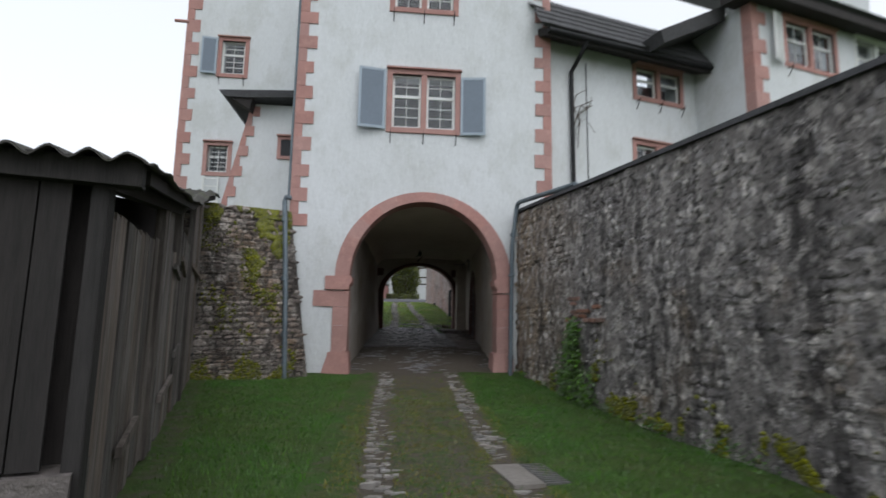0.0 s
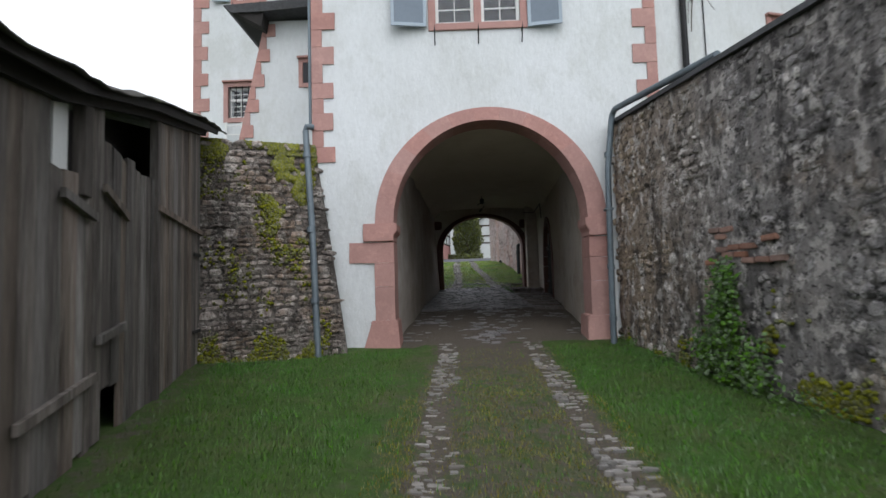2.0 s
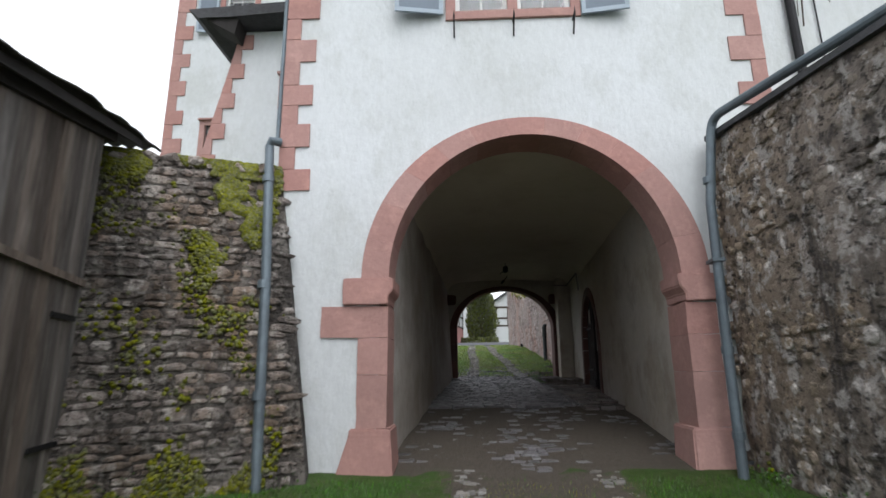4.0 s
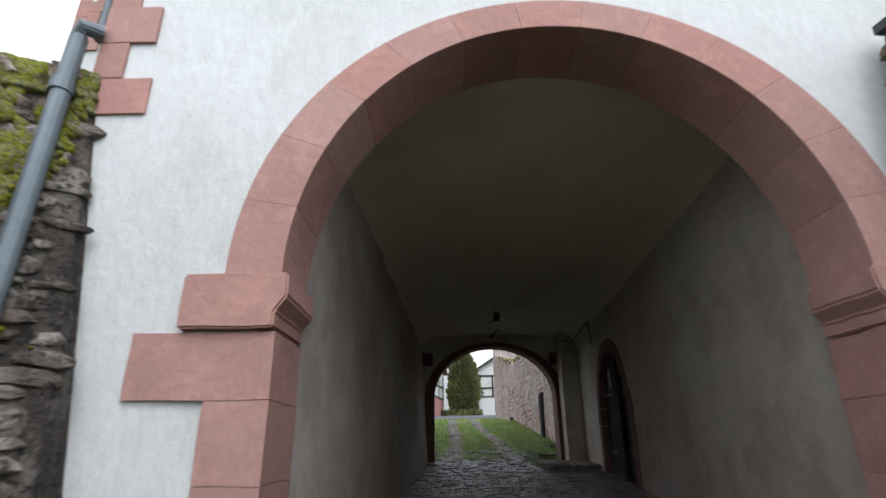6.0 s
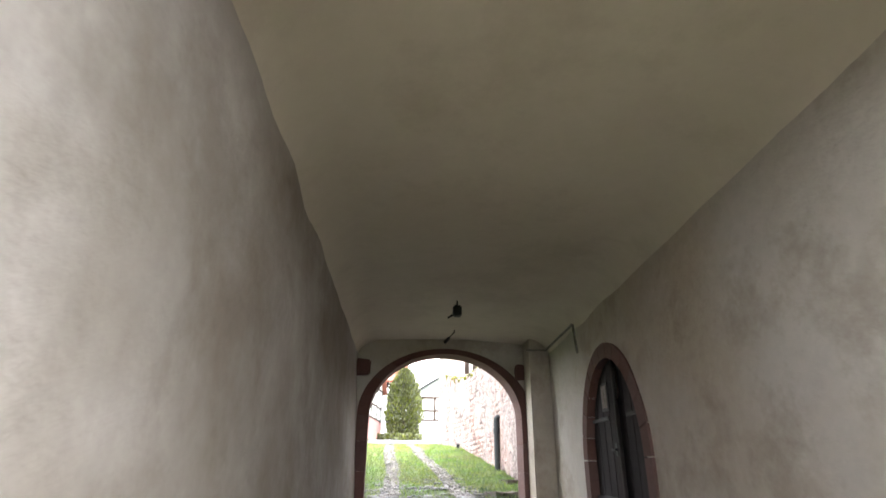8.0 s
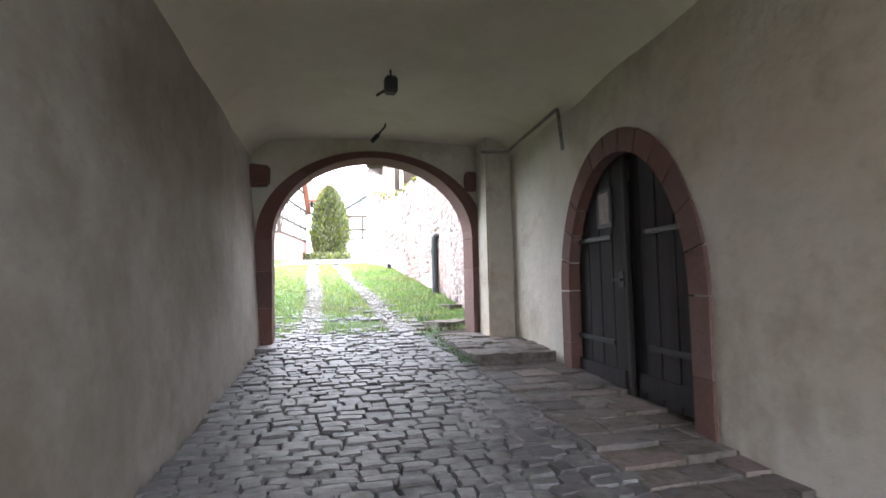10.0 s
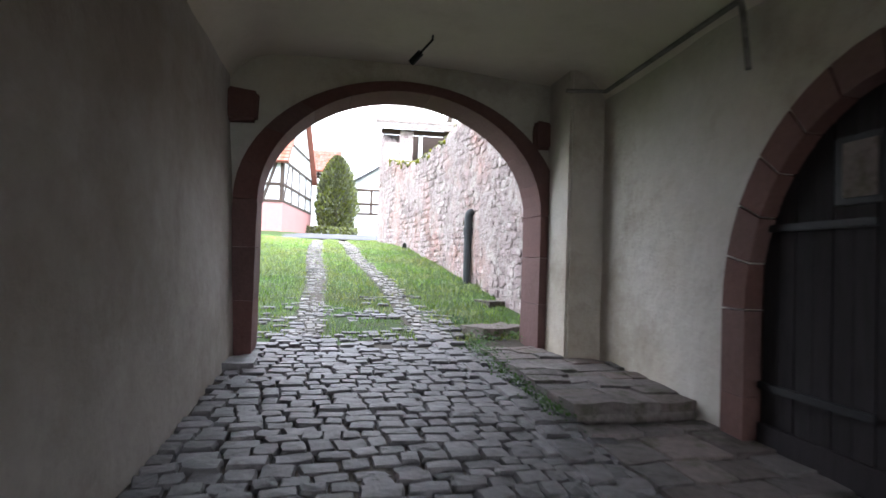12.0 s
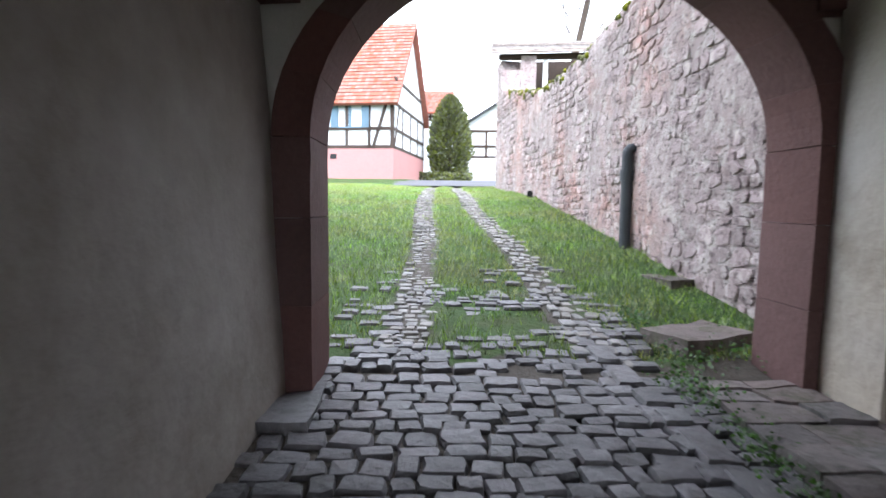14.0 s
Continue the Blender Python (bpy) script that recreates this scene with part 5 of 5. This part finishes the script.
def platform():
    p = empty("stone_step", TUNNEL, "raised stone step paved with worn flags along the passage wall", "step", kind="structure")
    rough_block([(0.97, 2.4, 8.80, 11.12, 0.6, 1.15)], p, "step_body", FLAG, 0.015)
    rnd = random.Random(17)
    v = 8.78
    while v < 11.05:
        h = rnd.uniform(0.17, 0.34)
        u = 0.94
        while u < 2.15:
            w = rnd.uniform(0.2, 0.5)
            rough_block([(u, min(u + w, 2.3) - 0.015, v, min(v + h, 11.12) - 0.015, 1.12, 1.185 + rnd.uniform(-0.012, 0.018) + 0.02 * (v - 8.8))], p, "flagstone", FLAG, 0.022)
            u += w
        v += h
    a = empty("gate_apron", TUNNEL, "worn flagstones on the ground before the gate", "paving", kind="structure")
    v = 3.8
    while v < 8.72:
        h = rnd.uniform(0.22, 0.42)
        u = 0.92
        while u < right_u(v) + 0.05:
            w = rnd.uniform(0.24, 0.5)
            z = gz(-1, 12.63 + v) + 0.035
            rough_block([(u, min(u + w, right_u(v) + 0.1) - 0.02, v, min(v + h, 8.77) - 0.02, z - 0.25, z + rnd.uniform(0, 0.03))], a, "flagstone", FLAG, 0.012)
            u += w
        v += h
    s = empty("stone_slab", pose(-0.3, 24.2, 0, 0, 0, 30), "thick dark-edged stone slab lying in the grass by the wall", "slab")
    rough_block([(0.0, 0.74, 0.0, 0.5, 1.18, 1.385)], s, "slab", FLAG, 0.03)
    s2 = empty("stone_slab", pose(0.35, 26.4, 0, 0, 0, 20), "flat pale stone slab at the foot of the lane wall", "slab")
    rough_block([(-0.35, 0.4, -0.3, 0.3, 1.42, 1.6)], s2, "slab", FLAG, 0.03)
    d = empty("drain_cover", pose(1.12, 5.42, 0.0, 0, 0, 15), "flat concrete drain cover with an iron grating in the grass", "drain cover")
    rough_block([(-0.30, 0.02, -0.36, 0.36, -0.06, 0.035)], d, "concrete_slab", RUT, 0.008)
    part("grating", boxes((0.03, 0.30, -0.34, 0.34, -0.05, 0.0), *[(0.04, 0.29, -0.33 + i * 0.06, -0.30 + i * 0.06, 0.0, 0.03) for i in range(12)]), COBBLE, d)


platform()

# ---- small things in the passage ----
lamp = empty("passage_lamp", TUNNEL, "small dark lamp hanging from the passage ceiling", "lamp")
part("rod", tube([(-0.12, 8.3, 4.55), (-0.12, 8.3, 4.36)], 0.012, 6), IRON, lamp)
part("housing", boxes((-0.19, -0.05, 8.22, 8.38, 4.18, 4.36), bevel=0.02), IRON, lamp)
part("arm", tube([(-0.2, 8.3, 4.2), (-0.28, 8.28, 4.14)], 0.015, 6), IRON, lamp)
hook = empty("ceiling_lamp_holder", TUNNEL, "bare dark lamp holder on a bent cable under the ceiling", "lamp holder")
part("cable", tube([(0.08, 10.2, 4.5), (0.07, 10.2, 4.38), (-0.03, 10.33, 4.28)], 0.012, 6), IRON, hook)
part("holder", tube([(-0.02, 10.32, 4.29), (-0.06, 10.37, 4.25), (-0.10, 10.41, 4.21)], 0.035, 8), IRON, hook)
cable = empty("wall_conduit", TUNNEL, "plastered cable conduit along the wall and ceiling edge", "conduit")
ru = right_u(8.4) - 0.06
part("conduit", tube([(ru - 0.01, 8.25, 3.62), (ru - 0.03, 8.28, 4.0), *bend((ru - 0.03, 8.28, 3.9), (ru - 0.03, 8.3, 4.13), (ru - 0.03, 9, 4.12), 0.06), (ru + 0.05, 10.2, 4.08), (ru - 0.3, 10.42, 4.12)], 0.022, 8), FLAG, cable)

# ---- lane beyond the gate ----
def lane_wall():
    m = pose(-1.86, 38.5, 0, 0, 0, -79.6)
    wall = empty("lane_stone_wall", m, "tall old pink and grey rubble wall beside the grassy lane", "wall", kind="structure")
    top = lambda s: float(np.interp(s, [0, 0.6, 0.8, 3.0, 5.8, 7.5, 9.0, 10.2, 15.3], [7.1, 7.1, 6.1, 5.6, 5.07, 5.05, 5.1, 5.3, 5.4]))
    vs, fs, ns, nz = [], [], 80, 20
    for j in range(ns + 1):
        s = 15.2 * j / ns
        for i in range(nz + 1):
            z = 0.4 + (top(s) - 0.4) * i / nz
            vs.append((s, 0.06 * noise.noise((s, z, 17)), z))
        vs.append((s, 0.6, top(s)))
        vs.append((s, 0.6, 0.4))
    w = nz + 3
    for j in range(ns):
        for i in range(w - 1):
            a = j * w + i
            fs.append((a, a + w, a + w + 1, a + 1))
    fs += [tuple(range(w)), tuple(ns * w + i for i in range(w))[::-1]]
    part("mortar_core", (vs, [], fs), PINK_MORTAR, wall, smooth=True)
    rnd = random.Random(41)
    pl = rubble_places(15.0, 0.9, lambda x: top(x) + 0.03, rnd, (0.09, 0.21), (0.10, 0.34), 0.0, 0.03, keep=0.85)
    pl = [q @ pose(0, 0, 0, 0, rnd.uniform(-14, 14), 0) for q in pl]
    pl.sort(key=lambda q: -q.translation.x)
    pieces("stone", "more_stones", (RED_RUBBLE, RED_RUBBLE_ST), BLOCKS, pl, wall)
    pts = [(s, 0.1 + rnd.uniform(-0.15, 0.2), top(s) + 0.02 - abs(rnd.gauss(0, 0.08)), rnd.uniform(0.03, 0.07)) for s in (rnd.uniform(2, 13) for _ in range(500))]
    cushions("moss", pts, wall)
    t = empty("wall_shelter", pose(-1.75, 37.75, 0), "small stone shelter with a board roof on the lane wall", "shelter")
    rough_block([(0.05, 0.62, 0.0, 0.4, 4.6, 6.75)], t, "wall", RED_RUBBLE, 0.03)
    rough_block([(0.62, 1.12, -0.02, 0.42, 4.6, 7.2)], t, "pillar", RED_RUBBLE, 0.03)
    rough_block([(1.12, 4.2, 0.0, 0.4, 4.6, 6.1)], t, "wall", RED_RUBBLE, 0.03)
    part("post", boxes((1.35, 1.5, 0.1, 0.25, 6.1, 7.15)), WHITE, t)
    part("back_wall", boxes((0.0, 4.2, 1.9, 2.0, 4.6, 7.5)), TIMBER, t)
    part("beam", boxes((-0.1, 4.4, 0.0, 0.2, 7.1, 7.28), bevel=0.02), TIMBER, t)
    for i in range(5):
        part("roof_board", boxes((-0.35, 4.6, -0.3 + i * 0.3, 0.0 + i * 0.3, 0.012 * (i % 2), 0.03 + 0.012 * (i % 2))), WOOD, t).matrix_basis = pose(0, 0, 7.36, 28, 0, 0)
    dp = empty("drain_pipe", pose(0, 0, 0), "dark grey plastic drain pipe standing against the lane wall", "pipe")
    a, b, c = Vector((0.02, 27.7, 1.6)), Vector((0.02, 27.75, 3.22)), Vector((0.3, 27.8, 3.15))
    part("pipe", tube([a, *bend(a, b, c, 0.12), c], 0.075), PLASTIC, dp)
    part("collar", tube([(0.02, 27.74, 2.75), (0.02, 27.74, 2.9)], 0.09), PLASTIC, dp)
    st = empty("marker_post", pose(-1.0, 33.0, 0), "short dark post at the foot of the lane wall", "post")
    part("post", boxes((-0.06, 0.06, -0.08, 0.08, 2.2, 2.72), bevel=0.02), IRON, st)


lane_wall()


def timber_house(name, m, w, d, z0, plinth, eave, ridge, label, red=True, plinth_mat=PINK, win=True):
    """A half-timbered house: plinth, plastered wall with beams, window, tiled roof."""
    h = empty(name, m, label, "house", "houses of the village street")
    part("plinth", boxes((0, w, 0, d, z0 - 0.8, plinth)), plinth_mat, h)
    part("wall", boxes((0.03, w - 0.03, 0.03, d - 0.03, plinth + 0.002, eave)), PLASTER, h)
    part("gable_wall", prism([(0.03, eave), (d - 0.03, eave), (d / 2, ridge - 0.15)], 0.03, w - 0.03, axis="x"), PLASTER, h)
    def beam(x0, z0_, x1, z1_, t=0.16, side=False):
        q = Vector((x1 - x0, z1_ - z0_)).normalized() * t / 2
        nx, nz = -q.y, q.x
        poly = [(x0 + nx, z0_ + nz), (x1 + nx, z1_ + nz), (x1 - nx, z1_ - nz), (x0 - nx, z0_ - nz)]
        part("beam", prism(poly, w - 0.05, w + 0.01, axis="x") if side else prism(poly, -0.02, 0.05), TIMBER, h)
    H = eave - plinth
    for zz in (plinth + 0.08, plinth + H * 0.42, eave - 0.08):
        beam(0, zz, w, zz), beam(0, zz, d, zz, side=True)
    n = max(3, int(w / 1.1))
    for i in range(n + 1):
        x = 0.1 + (w - 0.2) * i / n
        beam(x, plinth, x, eave)
    for i in range(5):
        beam(0.1 + (d - 0.2) * i / 4, plinth, 0.1 + (d - 0.2) * i / 4, eave, side=True)
    beam(w - 1.1, plinth, w - 0.35, eave), beam(0.9, plinth, 0.25, eave)
    beam(0.2, plinth, 1.3, eave, side=True), beam(0.3, eave + 1.2, d - 0.3, eave + 1.2, side=True) if ridge - eave > 3 else None
    if win:
        x0, x1 = w - 3.3, w - 1.35
        wn_ = window(h, x0 + 0.35, x1 - 0.35, plinth + H * 0.46, eave - 0.25, lights=2, cols=1, rows=(1, 1), v=0.0, hooks=0, stone=TURQ, surround=0.07, label="window with turquoise frame and shutters")
        for x in (x0 - 0.05, x1 - 0.28):
            part("shutter", boxes((x, x + 0.33, -0.05, -0.02, plinth + H * 0.44, eave - 0.2)), TURQ, wn_)
        part("vent", boxes((w - 3.4, w - 3.05, -0.02, 0.02, plinth - 0.55, plinth - 0.3)), IRON, h)
    for sgn in (0, 1):
        Lr = math.hypot(d / 2 + 0.35, ridge - eave + 0.2)
        ang = math.degrees(math.atan2(ridge - eave + 0.2, d / 2 + 0.35))
        vs, fs = [], []
        rows = int(Lr / 0.28)
        for r in range(rows):
            cols = int((w + 0.6) / 0.22)
            for c in range(cols):
                b = len(vs)
                x, y = -0.3 + c * (w + 0.6) / cols, r * Lr / rows
                vs += [(x, y, 0.05), (x + 0.2, y, 0.05), (x + 0.2, y + Lr / rows + 0.04, 0.01), (x, y + Lr / rows + 0.04, 0.01), (x, y, 0.0), (x + 0.2, y, 0.0)]
                fs += [(b, b + 1, b + 2, b + 3), (b, b + 4, b + 5, b + 1)]
        pos = pose(0, -0.35, eave - 0.2, ang, 0, 0) if not sgn else pose(w, d + 0.35, eave - 0.2, 0, 0, 180) @ pose(0, 0, 0, ang, 0, 0)
        deck = part("roof", boxes((-0.3, w + 0.3, 0, Lr, -0.12, -0.005)), TILE if red else SLATE, h)
        deck.matrix_basis = pos
        t = part("tiles", (vs, [], fs), TILE if red else SLATE, deck)
        t["kind"] = "stuff"
    return h


timber_house("village_house", pose(-15.75, 47.2, 0, 0, 0, -3), 8.6, 8.0, 3.3, 5.15, 7.55, 12.6, "half-timbered house with pink plinth, white panels and red tiled roof")
timber_house("village_house", pose(-5.0, 66.0, 0, 0, 0, -90), 8.0, 9.0, 3.9, 5.6, 7.6, 10.4, "half-timbered white house with dark beams behind the tree", red=False, plinth_mat=PLASTER, win=True)
timber_house("village_house", pose(-14.2, 63.0, 0, 0, 0, 0), 8.0, 9.0, 3.9, 9.0, 9.8, 12.3, "tall white village house with a red tiled roof", plinth_mat=PLASTER, win=False)


def conifer(x, y, z0, height, radius):
    rnd = random.Random(9)
    t = empty("conifer", pose(x, y, z0), "dense dark green egg-shaped conifer in a garden", "tree")
    part("trunk", tube([(0, 0, -0.5), (0.02, 0, 1.0), (0, 0.03, height * 0.85)], 0.14, 8), BARK, t)
    for i in range(10):
        a = i * 2.4
        part("limb", tube([(0, 0, 0.6 + i * height * 0.07), (math.cos(a) * radius * 0.6, math.sin(a) * radius * 0.6, 1.2 + i * height * 0.07)], 0.03, 5), BARK, t)
    vs, fs = [], []
    for _ in range(9000):
        k = rnd.random() ** 0.85
        z = 0.25 + (height - 0.25) * k
        prof = 0.92 * radius * max(0.0, 1 - ((k - 0.38) / (0.63 if k > 0.38 else 0.55)) ** 2) ** (0.75 if k > 0.38 else 0.5)
        a = rnd.uniform(0, math.tau)
        lump = 1 + 0.22 * noise.noise((math.cos(a) * 2, math.sin(a) * 2, z * 1.3))
        r = prof * lump * (rnd.random() ** 0.35)
        p = Vector((r * math.cos(a), r * math.sin(a), z))
        s = rnd.uniform(0.09, 0.22)
        d = Vector((math.cos(a) * 0.6, math.sin(a) * 0.6, rnd.uniform(0.2, 1.2))).normalized()
        q = d.cross(Vector((rnd.uniform(-1, 1), rnd.uniform(-1, 1), rnd.uniform(-1, 1)))).normalized()
        b = len(vs)
        vs += [tuple(p - q * s * 0.5), tuple(p + d * s * 0.6 - q * s * 0.2), tuple(p + d * s * 1.4), tuple(p + q * s * 0.5)]
        fs.append((b, b + 3, b + 2, b + 1))
    c = part("crown", (vs, [], fs), CONIFER, t)
    hd = empty("hedge", pose(x, y, z0), "low clipped green hedge behind the street", "hedge")
    vs, fs = [], []
    for _ in range(2500):
        p = Vector((rnd.uniform(-2.6, 1.6), rnd.uniform(-1.8, -1.1), rnd.uniform(-0.6, 0.45)))
        s = rnd.uniform(0.06, 0.13)
        d = Vector((rnd.uniform(-1, 1), rnd.uniform(-1, 1), rnd.uniform(0, 1))).normalized()
        q = d.cross(Vector((rnd.uniform(-1, 1), 1, 0.3))).normalized()
        b = len(vs)
        vs += [tuple(p - q * s), tuple(p + d * s), tuple(p + q * s)]
        fs.append((b, b + 1, b + 2))
    part("leaves", (vs, [], fs), CONIFER, hd)


conifer(-5.05, 55.0, 3.85, 5.5, 1.55)


def bare_tree():
    """A leafless tree whose leaning limbs show behind the shelter."""
    rnd = random.Random(2)
    t = empty("bare_tree", pose(1.2, 42.0, 3.0), "leafless tree with thin leaning limbs behind the wall", "tree")
    part("trunk", tube([(0, 0, -0.3), (-0.3, 0, 2.5), (-0.1, 0, 5), (0.5, 0, 8)], 0.13, 8), BARK, t)
    for i in range(12):
        z = 3 + i * 0.45
        a = rnd.uniform(0, math.tau)
        e = Vector((math.cos(a) * 1.6, math.sin(a) * 1.6, z + 1.4))
        part("limb", tube([(-0.2, 0, z), tuple(Vector((-0.2, 0, z)).lerp(e, 0.5) + Vector((0, 0, -0.1))), tuple(e)], 0.03, 5), BARK, t)


bare_tree()

# ---- grass and leaves ----
def grass(name, count, x0, x1, y0, y1, hmin, hmax, width, mat, seed, allow, label):
    rnd = np.random.RandomState(seed)
    vs = []
    for x, y in zip(rnd.uniform(x0, x1, count), rnd.uniform(y0, y1, count)):
        a = allow(x, y)
        if a <= 0 or rnd.rand() > a:
            continue
        tuft = 0.6 + 0.8 * (noise.noise((x * 2.2, y * 2.2, 3)) * 0.5 + 0.5)
        h = rnd.uniform(hmin, hmax) * tuft
        z = gz(x, y) + noise.noise((x * 0.9, y * 0.9, 0)) * 0.035 + noise.noise((x * 3, y * 3, 5)) * 0.012 - 0.01
        ang, lean = rnd.uniform(0, math.tau), rnd.uniform(0.1, 0.9) * h
        c, s = math.cos(ang), math.sin(ang)
        w = width * rnd.uniform(0.6, 1.3)
        vs += [(x - c * w, y - s * w, z), (x + c * w, y + s * w, z), (x - s * lean, y + c * lean, z + h)]
    n = len(vs) // 3
    ob = part(name, (vs, [], [(3 * i, 3 * i + 1, 3 * i + 2) for i in range(n)]), mat)
    tagged(ob, label, "grass", kind="stuff")


def front_ok(x, y):
    d = dirt(x, y)
    right = 1.87 + (12.75 - y) * 0.2586
    if x < shed_x(y) + 0.05 or x > right - 0.05 or y > 12.4 + 0.12 * x - 0.1:
        return 0
    if d > 0.5:
        return 0.05
    return 1.0 if d < 0.2 else 0.22


def strip_ok(x, y):
    if rut_x(0, y) - 0.5 < x < rut_x(1, y) + 0.35 and y < 12.3 + 0.12 * x - 0.1:
        return 0.12 if dirt(x, y) > 0.55 else 0.7 * max(0.2, min(1.0, 0.6 + 1.5 * noise.noise((x * 1.8, y * 1.8, 6)))) * min(1.0, (12.6 - y) / 2.5)
    return 0


def lane_ok(x, y):
    if x > lane_wall_x(y) - 0.05:
        return 0
    d = dirt(x, y)
    if y < 25.5:
        return max(0.05, 0.4 + 1.2 * noise.noise((x * 2.2, y * 2.2, 9))) if d < 0.4 and rut_x(0, y) < x < rut_x(1, y) else (0.0 if d > 0.3 else 0.9)
    return 0.06 if d > 0.4 else 0.95


grass("lawn_grass", 150000, -5.5, 4.2, 1.5, 12.6, 0.025, 0.07, 0.0045, BLADE, 1, front_ok, "short dense green lawn grass beside the drive")
grass("drive_grass", 110000, -1.3, 1.7, 1.5, 12.4, 0.015, 0.045, 0.005, BLADE_OLIVE, 4, strip_ok, "short olive moss and grass between the wheel tracks")
grass("meadow_grass", 190000, -9.0, 1.0, 24.1, 42.5, 0.035, 0.095, 0.0055, BLADE_DRY, 2, lane_ok, "longer yellowish green grass on the rising lane")


def leaves(name, label, spots, count, seed, size, spread):
    rnd = random.Random(seed)
    vs, fs = [], []
    for _ in range(count):
        c, r = spots[rnd.randrange(len(spots))]
        p = Vector(c) + Vector((rnd.gauss(0, r * spread[0]), rnd.gauss(0, r * spread[1]), rnd.gauss(0, r * spread[2])))
        s = size * rnd.uniform(0.6, 1.3)
        n = Vector((-1, -0.3, rnd.uniform(-0.2, 1.0))).normalized() + Vector((rnd.uniform(-0.7, 0.7), rnd.uniform(-0.7, 0.7), rnd.uniform(-0.5, 0.5)))
        a = n.cross(Vector((rnd.uniform(-1, 1), rnd.uniform(-1, 1), 1))).normalized()
        b = n.cross(a).normalized()
        k = len(vs)
        vs += [tuple(p - a * s), tuple(p - b * s * 0.7), tuple(p + a * s * 0.9 + n * s * 0.2), tuple(p + b * s * 0.7)]
        fs.append((k, k + 1, k + 2, k + 3))
    ob = part(name, (vs, [], fs), LEAF)
    tagged(ob, label, "plant", kind="stuff")


leaves("ivy", "bushy green ivy climbing the foot of the garden wall",
       [((2.5, 9.72, 1.0), 0.22), ((2.52, 9.66, 1.35), 0.16), ((2.5, 9.75, 0.65), 0.24), ((2.5, 9.7, 0.3), 0.26), ((2.6, 9.2, 0.3), 0.25), ((2.45, 10.2, 0.4), 0.2)], 4200, 3, 0.03, (0.3, 0.75, 0.85))
leaves("weeds", "low weeds along the foot of the wall and the tower",
       [((2.2, 11.3, 0.22), 0.3), ((2.45, 10.7, 0.2), 0.3), ((2.75, 8.6, 0.15), 0.3), ((3.1, 7.4, 0.12), 0.3), ((3.5, 6.0, 0.08), 0.35), ((-4.3, 11.0, 0.22), 0.4), ((-3.2, 11.8, 0.25), 0.2), ((1.9, 12.3, 0.35), 0.15)], 2500, 5, 0.018, (0.5, 0.9, 0.3))
leaves("weeds", "grass tufts and dead leaves in the joints beside the step",
       [((-0.22, 21.8, 1.12), 0.18), ((-0.28, 22.4, 1.15), 0.18), ((-0.36, 23.0, 1.18), 0.2), ((-0.45, 23.7, 1.23), 0.22), ((-0.3, 24.4, 1.3), 0.25), ((0.1, 24.6, 1.32), 0.25), ((-0.5, 25.2, 1.4), 0.2)], 2600, 7, 0.016, (0.4, 1.0, 0.12))
